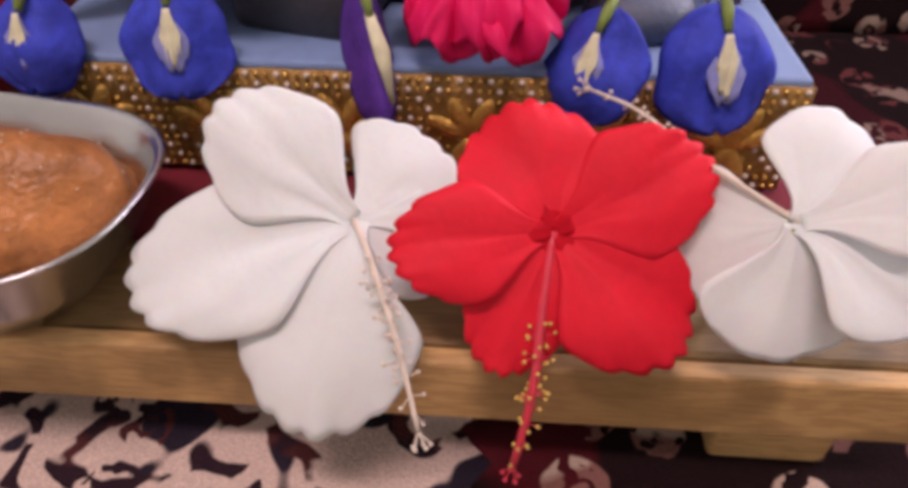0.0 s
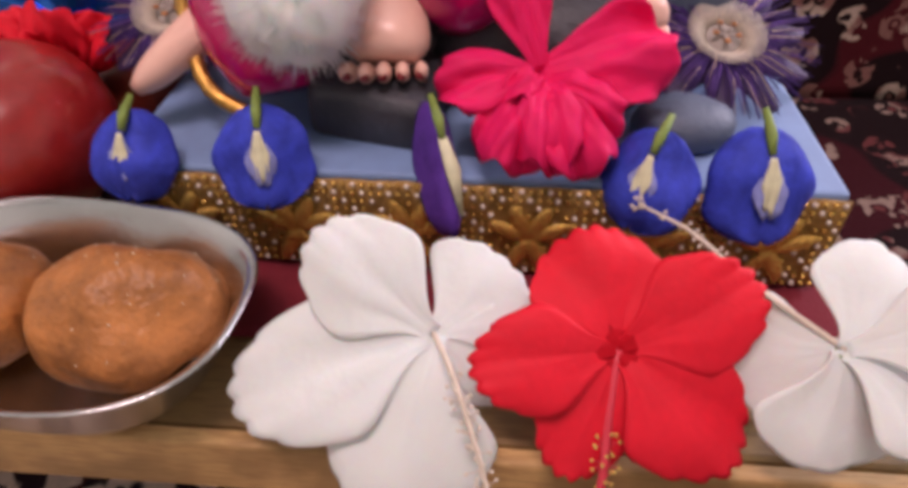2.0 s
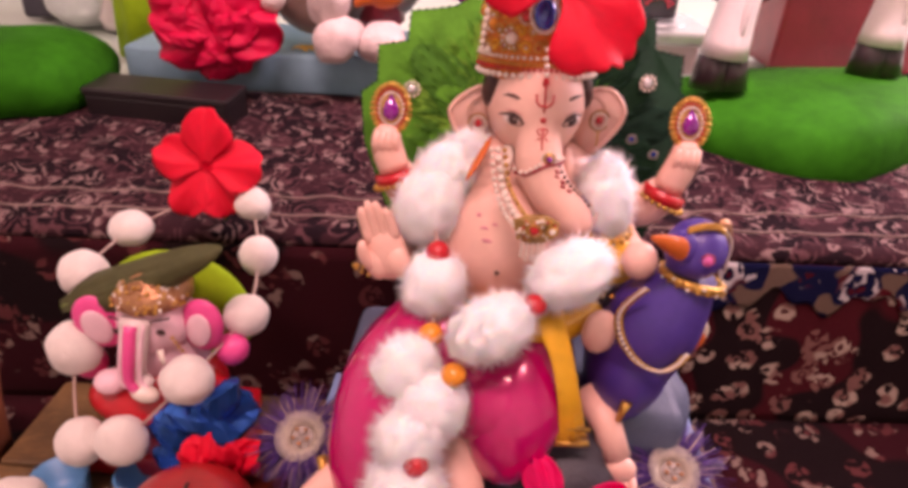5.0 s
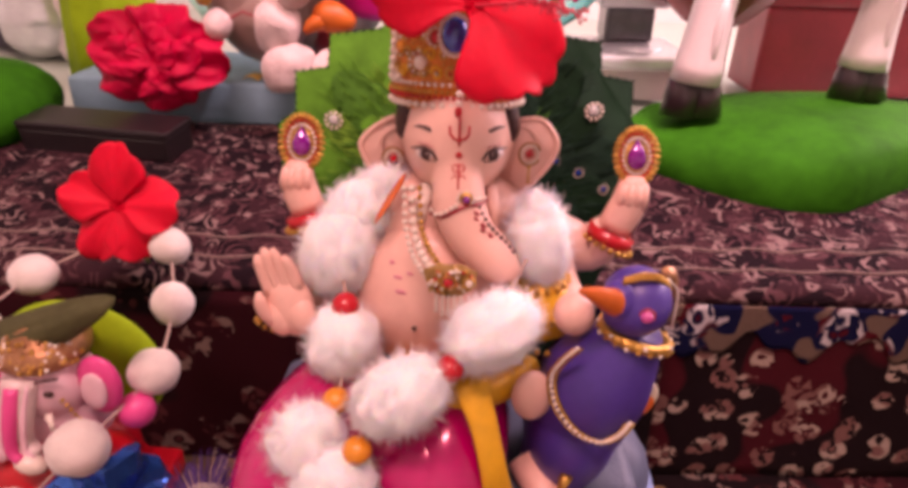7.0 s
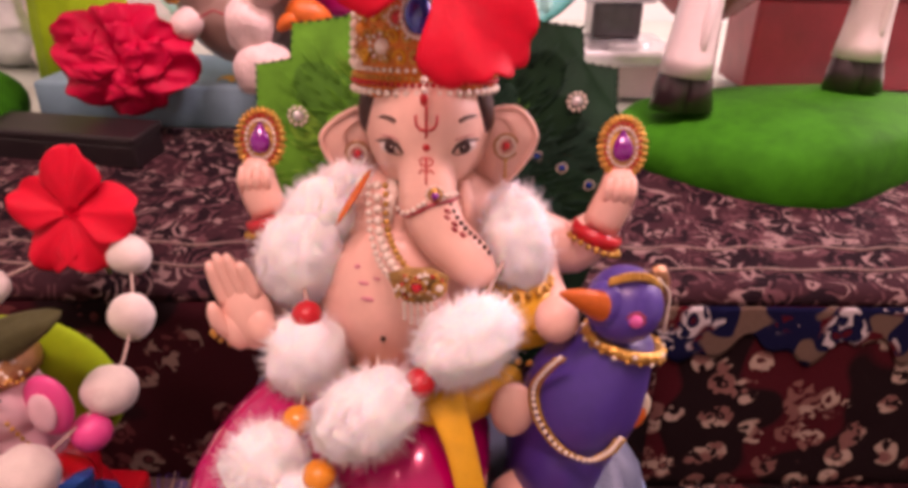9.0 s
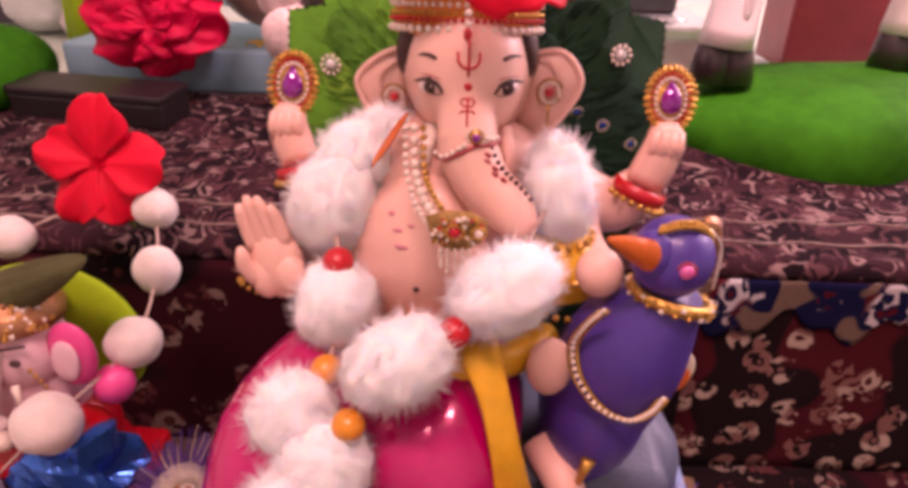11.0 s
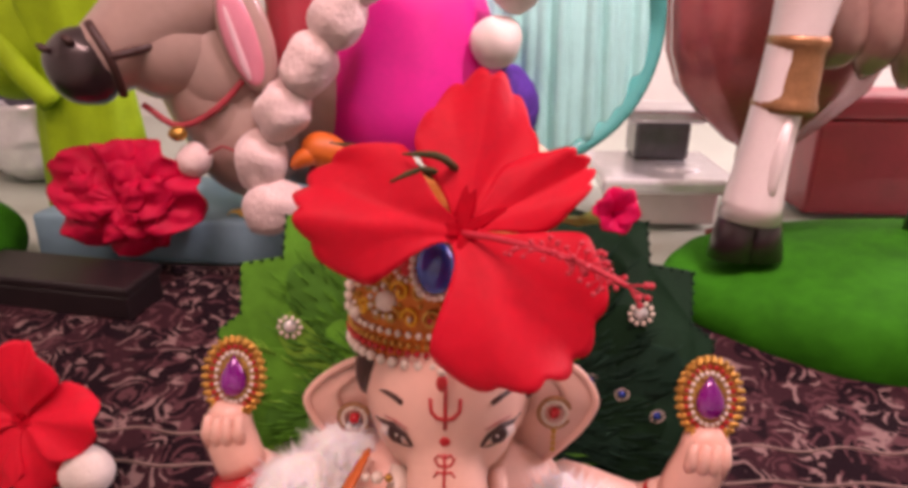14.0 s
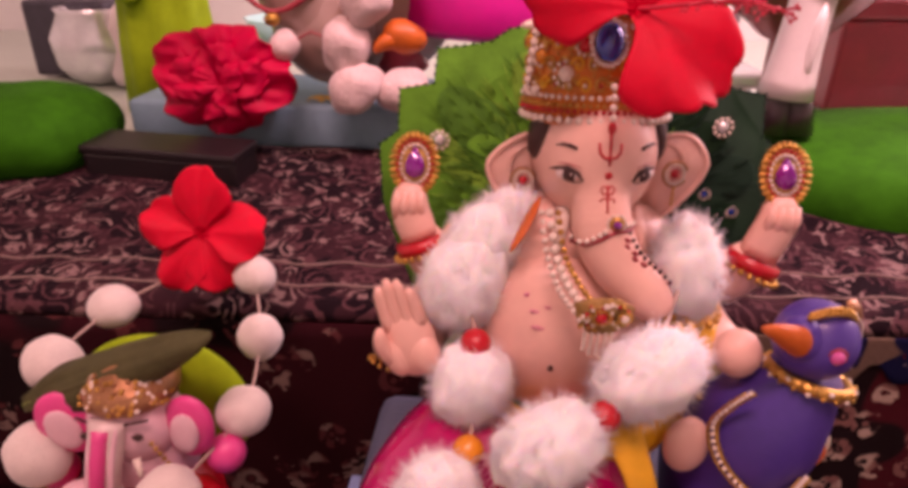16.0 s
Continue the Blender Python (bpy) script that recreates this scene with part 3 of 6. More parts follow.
def stamen_parts(flower, pts, r, material, tips, spread, bristles=46, at=(0.45, 0.95)):
    """The long column with its bristly anthers and five-fold tip."""
    line = smooth_line(pts, 16)
    m = M()
    m.tube(line, [r * (1.15 - 0.4 * i / 15) for i in range(16)], material, 8)
    column = part("stamen", m, flower)
    m = M()
    rnd = random.Random(len(pts) + bristles)
    for i in range(bristles):
        s = at[0] + (at[1] - at[0]) * rnd.random()
        p = line[int(s * 15)]
        d = Vector((rnd.gauss(0, 1), rnd.gauss(0, 1), rnd.gauss(0, 1))).normalized()
        q = p + d * spread * (0.7 + 0.5 * rnd.random())
        m.tube([p, q], 0.00022, material, 4)
        m.ball(q, 0.0008, tips, seg=6, rings=4)
    o = part("anther", m, column)
    o["kind"] = "stuff"
    m = M()
    d = (line[-1] - line[-3]).normalized()
    for i in range(5):
        a = 2 * math.pi * i / 5
        side = d.orthogonal().normalized() * math.cos(a) + d.cross(d.orthogonal().normalized()) * math.sin(a)
        q = line[-1] + d * 0.005 + side * 0.003
        m.tube([line[-1], q], 0.0003, material, 5)
        m.ball(q, 0.0009, material, seg=8, rings=6)
    part("stigma", m, column)


def hibiscus(label, c, n, tips, material, stamen, stamen_mat, pollen, foot, group="", ruffle=0.12, lobes=5, scallop=0.05, r=0.0011, bristles=46, spread=0.005):
    """tips: (place, width, curl) for each petal; foot: where its calyx rests."""
    f = thing("hibiscus_flower", Vector(foot), label, "flower", group)
    for i, (tip, w, curl) in enumerate(tips):
        m = M()
        petal(m, c, tip, n, w, material, curl, ruffle, scallop, lobes, 18, 40, seed=i * 1.7 + c[0] * 50, grow=1.2, neck=0.17)
        part("petal", m, f)
    if stamen:
        stamen_parts(f, [c] + stamen, r, stamen_mat, pollen, spread, bristles)
    if material is RED_PETAL:
        m, q = M(), Vector(n).normalized()
        for i, (tip, w, curl) in enumerate(tips):
            petal(m, Vector(c) + q * 0.0010, Vector(c) + (Vector(tip) - Vector(c)) * 0.34 + q * 0.0012, n, w * 0.16, THROAT_RED, curl * 0.5, 0, 0, 1, 8, 6, neck=0.4, seed=i, round_=0.95)
        part("throat", m, f, "dark red throat")
    m = M()
    d = (Vector(foot) - Vector(c))
    m.tube([Vector(c) + d * t for t in (0.02, 0.25, 0.6, 1.0)], [0.003, 0.0045, 0.003, 0.0016], GREEN_SEPAL, 10)
    part("calyx", m, f)
    return f


FRONT = "fresh flowers on the stool"
hibiscus("white hibiscus with scalloped petals lying across the stool edge", (-0.027, 0.191, 0.2025), (0.0, -0.62, 0.78),
         [((-0.101, 0.166, 0.190), 0.054, 0.10), ((-0.072, 0.209, 0.237), 0.048, 0.08), ((-0.042, 0.138, 0.150), 0.064, 0.16), ((0.006, 0.214, 0.214), 0.056, 0.03), ((0.013, 0.186, 0.187), 0.040, 0.05)],
         WHITE_PETAL, [(-0.020, 0.172, 0.205), (-0.010, 0.150, 0.187), (-0.003, 0.131, 0.167)], STAMEN, STAMEN, (-0.024, 0.205, 0.168), FRONT, 0.05, 6, 0.035)
hibiscus("bright red hibiscus lying open on the stool edge", (0.0405, 0.182, 0.206), (0.05, -0.66, 0.75),
         [((0.028, 0.218, 0.233), 0.053, 0.12), ((0.091, 0.195, 0.228), 0.045, 0.12), ((-0.014, 0.171, 0.206), 0.040, 0.10), ((0.020, 0.151, 0.170), 0.038, 0.12), ((0.082, 0.152, 0.179), 0.050, 0.14)],
         RED_PETAL, [(0.037, 0.165, 0.190), (0.034, 0.146, 0.168), (0.029, 0.136, 0.138)], RED_STAMEN, POLLEN, (0.042, 0.203, 0.168), FRONT, 0.13, 7, 0.05, 0.0018, 60)
hibiscus("white hibiscus beside the red one, its stamen pointing back", (0.113, 0.172, 0.2195), (0.0, -0.62, 0.78),
         [((0.131, 0.203, 0.240), 0.040, 0.10), ((0.080, 0.184, 0.196), 0.048, 0.02), ((0.112, 0.150, 0.180), 0.056, 0.06), ((0.164, 0.172, 0.238), 0.034, 0.05), ((0.156, 0.154, 0.198), 0.044, 0.08)],
         WHITE_PETAL, [(0.088, 0.196, 0.226), (0.072, 0.222, 0.228), (0.058, 0.240, 0.226)], STAMEN, STAMEN, (0.106, 0.185, 0.168), FRONT, 0.05, 4, 0.02, 0.0009, 16, 0.003)


def pea_flower(c, turn, size=1.0, folded=False, seed=0.0):
    """A butterfly pea: one round blue standard with a pale throat, a small keel and a green calyx."""
    c = Vector(c)
    f = thing("butterfly_pea_flower", c, "folded violet-blue butterfly pea flower on the lace edge" if folded else "deep blue butterfly pea flower with a pale yellow throat", "flower", "butterfly peas along the lace")
    R = rot(0, 0, turn) @ rot(-30, 0, 0)
    right, up, out = R @ Vector((1, 0, 0)), R @ Vector((0, 0, 1)), R @ Vector((0, -1, 0))
    w = (0.0085 if folded else 0.0205) * size

    def standard(u, v):
        a, s = 2 * u - 1, 2 * v - 1
        half = w * math.sqrt(max(1 - 0.97 * a * a, 0)) * (1 + 0.09 * a)
        h = 0.006 * (1 - s * s) * (1 - a * a) - (0.012 * s * s if folded else 0.004 * s * s) + 0.0022 * math.sin(s * 5 + seed) * abs(s) + 0.0018 * math.sin(a * 4 + seed * 2)
        notch = 0.0022 * math.exp(-(s / 0.2) ** 2) * max(a, 0) ** 3
        wob = 1 + 0.05 * math.sin(a * 6 + seed * 3) * s
        return c + right * (half * s * wob) + up * (-0.0215 * size * a * (1.2 if folded else 1.0) + notch) + out * (h + 0.003)

    m = M()
    m.sheet(standard, 22, 20, PURPLE_PETAL if folded else BLUE_PETAL, 0.0008)
    part("standard_petal", m, f)
    if folded:
        m = M()
        m.tube([c + up * 0.015 + out * 0.0085, c + out * 0.0105 + right * 0.002, c - up * 0.020 + out * 0.0085 + right * 0.003], [0.002, 0.0034, 0.0008], PEA_EYE, 10, 0.5, right)
        part("pale_edge", m, f)
    else:
        m = M()
        petal(m, c + up * 0.010 * size + out * 0.0096, c - up * 0.0125 * size + out * 0.0076, out, 0.0125 * size, PALE_BLUE, 0.06, 0.25, 0.1, 3, 10, 10, neck=0.25, seed=seed, crumple=0.2, thick=0.0005)
        part("throat_ring", m, f, "pale blue throat edge")
        m = M()
        petal(m, c + up * 0.011 * size + out * 0.0106, c - up * 0.0100 * size + out * 0.0088, out, 0.0072 * size, PEA_EYE, 0.06, 0.25, 0.16, 3, 10, 10, neck=0.35, seed=seed + 1, crumple=0.3, thick=0.0005)
        part("throat", m, f, "pale yellow throat")
    m = M()
    m.tube([c + up * 0.012 * size + out * 0.009, c + up * 0.019 * size + out * 0.0075, c + up * 0.028 * size + out * 0.001], [0.0016, 0.0024, 0.0014], GREEN_SEPAL, 10)
    part("calyx", m, f)


pea_flower((-0.164, 0.270, 0.228), -6, 0.95, seed=0.3)
pea_flower((-0.104, 0.266, 0.231), 8, 1.05, seed=1.7)
pea_flower((-0.026, 0.262, 0.228), 20, 1.15, True, 2.2)
pea_flower((0.062, 0.258, 0.226), -34, 1.05, seed=3.1)
pea_flower((0.109, 0.256, 0.226), 4, 1.15, seed=4.6)

pink = thing("pink_flower", (0.018, 0.296, 0.222), "hot pink flower with loose crumpled petals on the base", "flower")
for i, (tip, w, curl, cr) in enumerate([((-0.001, 0.312, 0.303), 0.026, 0.10, 0.10), ((0.074, 0.294, 0.272), 0.044, 0.12, 0.08), ((-0.030, 0.284, 0.256), 0.030, 0.2, 0.12), ((0.040, 0.256, 0.230), 0.036, 0.35, 0.15), ((-0.002, 0.258, 0.230), 0.036, 0.35, 0.15), ((0.020, 0.253, 0.233), 0.030, 0.5, 0.15), ((0.050, 0.268, 0.246), 0.028, 0.45, 0.2), ((0.006, 0.272, 0.254), 0.024, 0.7, 0.2)]):
    m = M()
    petal(m, (0.016, 0.293, 0.260 - 0.001 * i), tip, (0, -0.7, 0.7), w, PINK_PETAL, curl, 0.5, 0.06, 3, 20, 26, seed=i * 2.1, neck=0.3, crumple=cr * 1.5, round_=0.35)
    part("petal", m, pink)
m = M()
m.tube([(0.016, 0.294, 0.256), (0.018, 0.297, 0.222)], [0.006, 0.003], GREEN_SEPAL, 8)
part("calyx", m, pink)


def passion_flower(c, n, radius):
    c, n = Vector(c), Vector(n).normalized()
    x = n.orthogonal().normalized()
    y = n.cross(x)
    f = thing("passion_flower", c, "purple passion flower with fringed filaments and cream centre", "flower", "passion flowers on the base")
    for i in range(10):
        a = 2 * math.pi * i / 10
        d = x * math.cos(a) + y * math.sin(a)
        m = M()
        petal(m, c, c + d * radius * 1.05 + n * 0.002, n, radius * 0.36, PURPLE_DARK, 0.1, 0.05, 0, 1, 8, 6, neck=0.3, seed=i)
        part("petal", m, f)
    rnd, m = random.Random(int(c.x * 1000)), M()
    for i in range(300):
        a = 2 * math.pi * i / 300 + rnd.uniform(-.12, .12)
        d = x * math.cos(a) + y * math.sin(a)
        r = radius * rnd.uniform(0.7, 1.15)
        m.tube([c + d * 0.008 + n * 0.004, c + d * r * 0.6 + n * 0.010, c + d * r + n * rnd.uniform(0.005, 0.012)], [0.0004, 0.0003, 0.0002], (FRINGE if i % 3 else VIOLET_FRINGE) if i % 9 else THREAD, 4)
    o = part("filament", m, f, "fine violet and white filaments")
    o["kind"] = "stuff"
    m = M()
    for i in range(60):
        a = 2 * math.pi * i / 60
        d = x * math.cos(a) + y * math.sin(a)
        m.tube([c + d * 0.009 + n * 0.006, c + d * 0.014 + n * 0.010, c + d * 0.020 + n * 0.012], [0.0006, 0.0005, 0.0003], STAMEN, 4)
    m.ball(c + n * 0.004, (0.0100, 0.0100, 0.004), GREY_CREAM, n.to_track_quat("Z", "Y").to_matrix(), 20, 10)
    part("corona", m, f)
    m = M()
    for i in range(5):
        a = 2 * math.pi * i / 5
        d = x * math.cos(a) + y * math.sin(a)
        m.tube([c + n * 0.008, c + n * 0.011 + d * 0.006], 0.0011, GREY_CREAM, 6)
        m.ball(c + n * 0.0115 + d * 0.006, (0.0018, 0.0018, 0.001), SWEET, seg=8, rings=5)
    part("stigma", m, f)


passion_flower((0.112, 0.350, 0.246), (0.05, -0.45, 0.88), 0.044)
passion_flower((-0.172, 0.370, 0.250), (-0.1, -0.5, 0.85), 0.040)

# ---- steel dish with fried sweets ----
DC = Vector((-0.180, 0.203, STOOL))


def dish_edge(a):
    """The dish's outline, an oval with soft corners."""
    p = 0.74
    return Vector((0.081 * math.copysign(abs(math.cos(a)) ** p, math.cos(a)), 0.055 * math.copysign(abs(math.sin(a)) ** p, math.sin(a)), 0))


m = M()
prof = [(0.55, 0.002), (0.62, 0.004), (0.80, 0.022), (0.95, 0.043), (1.0, 0.046), (1.02, 0.0455), (1.0, 0.0435), (0.97, 0.041), (0.82, 0.018), (0.64, 0.0015), (0.5, 0.0), (0.0, 0.0)]
prof = [(0.0, 0.002)] + prof
turn = rot(0, 0, -8)
vs = [DC + turn @ (dish_edge(2 * math.pi * j / 64) * s) + Vector((0, 0, z + 0.001)) for s, z in prof for j in range(64)]
fs = [(i * 64 + j, i * 64 + (j + 1) % 64, (i + 1) * 64 + (j + 1) % 64, (i + 1) * 64 + j) for i in range(len(prof) - 1) for j in range(64)]
solid("steel_dish", m.add(vs, fs, STEEL), "oval stainless steel dish holding fried sweets", "dish")
rnd = random.Random(9)
for c, r, a in (((-0.151, 0.206, 0.195), (0.039, 0.032, 0.026), 20), ((-0.220, 0.212, 0.194), (0.031, 0.029, 0.024), -30)):
    sweet = thing("fried_sweet", (c[0], c[1], c[2] - r[2]), "golden brown fried sweet with sugar grains on its crust", "sweet", "fried sweets in the dish")
    m = M()
    m.ball(c, r, SWEET, rot(0, 8, a), 40, 26, 0.26, 42)
    part("crust", m, sweet)
    pts, g = [p for p in m.v if p[2] > c[2] + 0.004], M()
    for p in rnd.sample(pts, 30):
        g.ball(Vector(p), rnd.uniform(0.0003, 0.0006), CREAM, seg=6, rings=4)
    o = part("sugar_grain", g, sweet, "pale sugar grains")
    o["kind"] = "stuff"


# ---- the large seated statue ----
st = M()
st.box((-0.01, 0.43, 0.258), (0.27, 0.13, 0.07), SLATE, 0.012, YAW)
st.box((-0.056, 0.320, 0.2355), (0.060, 0.060, 0.031), ROCK, 0.007, rot(6, 4, -14))
st.box((-0.050, 0.346, 0.246), (0.050, 0.040, 0.030), ROCK, 0.009, rot(-4, -6, 10))
st.ball((0.025, 0.350, 0.245), (0.062, 0.045, 0.042), ROCK, lump=0.15, freq=50)
st.ball((0.086, 0.302, 0.229), (0.024, 0.020, 0.013), SLATE, lump=0.15, freq=50)
st.ball((0.105, 0.42, 0.25), (0.04, 0.05, 0.045), SLATE, lump=0.1, freq=50)
# legs in glossy trousers, feet
st.ball((-0.100, 0.365, 0.293), (0.033, 0.056, 0.060), MAGENTA, rot(-15, 12, 0), 32, 24)
st.tube(smooth_line([(-0.062, 0.40, 0.334), (-0.094, 0.36, 0.318), (-0.110, 0.328, 0.274), (-0.104, 0.308, 0.240)], 14), [0.045, 0.046, 0.046, 0.045, 0.044, 0.043, 0.041, 0.039, 0.037, 0.034, 0.031, 0.027, 0.023, 0.018], MAGENTA, 24)
st.ball((-0.022, 0.365, 0.314), (0.046, 0.054, 0.046), MAGENTA, rot(-25, 0, 0), 36, 24)
st.ball((-0.060, 0.385, 0.315), (0.050, 0.040, 0.040), MAGENTA, None, 30, 20)
st.tube(smooth_line([(-0.008, 0.40, 0.335), (-0.012, 0.352, 0.322), (-0.018, 0.334, 0.288), (-0.022, 0.330, 0.262)], 12), [0.042, 0.042, 0.042, 0.041, 0.039, 0.037, 0.034, 0.031, 0.027, 0.023, 0.018, 0.010], MAGENTA, 24)
st.tube(smooth_line([(-0.150, 0.330, 0.276), (-0.136, 0.300, 0.248), (-0.112, 0.290, 0.236)], 10), 0.0035, GOLD, 8)
st.tube(smooth_line([(-0.124, 0.335, 0.276), (-0.144, 0.318, 0.263), (-0.159, 0.309, 0.252), (-0.171, 0.304, 0.243)], 10), [0.013, 0.0132, 0.0132, 0.013, 0.0126, 0.012, 0.0112, 0.010, 0.008, 0.005], SKIN, 18, 0.75, (0, 1, 0))
st.tube(smooth_line([(-0.054, 0.345, 0.300), (-0.053, 0.330, 0.283), (-0.0525, 0.314, 0.268), (-0.0525, 0.303, 0.259)], 12), [0.014, 0.0145, 0.015, 0.0155, 0.0165, 0.0175, 0.0185, 0.0195, 0.0200, 0.0195, 0.018, 0.013], SKIN, 22, 0.62, (1, 0, 0))
for i in range(5):
    c = Vector((-0.0695 + i * 0.0082, 0.2975 + abs(i - 1.6) * 0.0018, 0.2555 - abs(i - 2) * 0.0006))
    st.ball(c, (0.0045 - 0.0003 * i, 0.0085, 0.0048), SKIN, rot(-30, 0, (i - 2) * 7), seg=12, rings=8)
    st.ball(c + Vector((0, -0.0062, 0.0010)), (0.0024, 0.0018, 0.0022), NAIL, seg=8, rings=6)
st.tube([(0.045, 0.375, 0.305), (0.057, 0.350, 0.295), (0.064, 0.338, 0.276)], [0.013, 0.011, 0.011], SKIN, 14)
st.ball((0.066, 0.333, 0.268), (0.013, 0.009, 0.012), SKIN, seg=16, rings=10)
for i in range(4):
    st.tube([(0.057 + i * 0.006, 0.329, 0.264), (0.058 + i * 0.0065, 0.322, 0.254), (0.058 + i * 0.0067, 0.320, 0.248)], [0.0036, 0.0032, 0.0022], SKIN, 8)
# torso, shoulders
st.ball((-0.022, 0.425, 0.405), (0.052, 0.042, 0.056), SKIN, seg=32, rings=20)
on_belly = lambda x, z: Vector((x, 0.4245 - 0.042 * math.sqrt(max(1 - ((x + 0.022) / 0.052) ** 2 - ((z - 0.405) / 0.056) ** 2, 0.0)), z))
for x, z, w, h in ((-0.040, 0.433, 0.0040, 0.0016), (-0.033, 0.436, 0.0026, 0.0012), (-0.038, 0.425, 0.0050, 0.0018), (-0.044, 0.440, 0.0022, 0.0022)):
    st.ball(on_belly(x, z), (w * 0.8, 0.0007, h * 0.7), EAR_PINK, rot(0, 12, 0), 12, 6)
st.ball(on_belly(-0.030, 0.402), (0.0016, 0.0010, 0.0018), HAIR, None, 10, 6)
st.ball((-0.016, 0.445, 0.450), (0.062, 0.036, 0.034), SKIN, seg=32, rings=20)
st.tube(smooth_line([(-0.072, 0.42, 0.355), (-0.03, 0.372, 0.362), (0.012, 0.365, 0.368), (0.045, 0.40, 0.362)], 14), 0.0095, YELLOW, 12)
st.tube(smooth_line([(0.002, 0.352, 0.392), (0.012, 0.336, 0.372), (0.019, 0.326, 0.345), (0.024, 0.326, 0.318), (0.026, 0.330, 0.300)], 14), [0.012, 0.0105, 0.0092, 0.0084, 0.0080, 0.0079, 0.0080, 0.0083, 0.0088, 0.0094, 0.0101, 0.0108, 0.0115, 0.0120], YELLOW, 14, 0.3, (1, 0.2, 0))
st.tube(smooth_line([(0.006, 0.348, 0.385), (0.020, 0.327, 0.345), (0.027, 0.325, 0.305)], 10), 0.0026, YELLOW, 8)
st.tube([(0.014, 0.3245, 0.302), (0.038, 0.3265, 0.300)], 0.0026, GOLD, 8)
st.tube([(0.013, 0.3235, 0.318), (0.037, 0.3245, 0.315)], 0.0018, GOLD, 8)
st.beads([(0.014 + 0.003 * k, 0.3240 + 0.0002 * k, 0.3095 - 0.0002 * k) for k in range(8)], 0.0016, GOLD)
# front left arm with the open palm
st.tube(smooth_line([(-0.070, 0.445, 0.445), (-0.100, 0.435, 0.400), (-0.105, 0.410, 0.398)], 8), [0.024, 0.022, 0.02, 0.018, 0.017, 0.016, 0.015, 0.015], SKIN, 16)
st.beads([(-0.117 + 0.015 * math.cos(a), 0.402 + 0.004 * math.sin(a), 0.390 + 0.003 * math.cos(2 * a)) for a in np.linspace(0, 6.28, 18)], 0.0017, GOLD)
PALM, PT = Vector((-0.1075, 0.397, 0.408)), rot(-8, -15, 0)
st.ball(PALM, (0.0150, 0.0085, 0.0215), SKIN, PT, 24, 16)
st.ball(PALM + PT @ Vector((0.0065, -0.0035, -0.0075)), (0.0095, 0.0070, 0.0125), SKIN, PT, 18, 12)
st.ball(PALM + PT @ Vector((-0.0085, -0.0030, -0.0055)), (0.0080, 0.0060, 0.0130), SKIN, PT, 18, 12)
for i, ln in enumerate((0.023, 0.0265, 0.025, 0.019)):
    x = -0.0086 + i * 0.0056
    st.tube(smooth_line([PALM + PT @ Vector((x, -0.001, 0.010)), PALM + PT @ Vector((x * 1.02, -0.003, 0.016 + ln * 0.4)), PALM + PT @ Vector((x * 0.94, -0.0055, 0.014 + ln))], 7), [0.0044, 0.0044, 0.0042, 0.0040, 0.0037, 0.0032, 0.0018], SKIN, 12)
st.tube(smooth_line([PALM + PT @ Vector((-0.012, -0.003, -0.006)), PALM + PT @ Vector((-0.0145, -0.0075, 0.004)), PALM + PT @ Vector((-0.0125, -0.0105, 0.015))], 7), [0.0055, 0.0053, 0.0050, 0.0047, 0.0043, 0.0036, 0.0020], SKIN, 12)


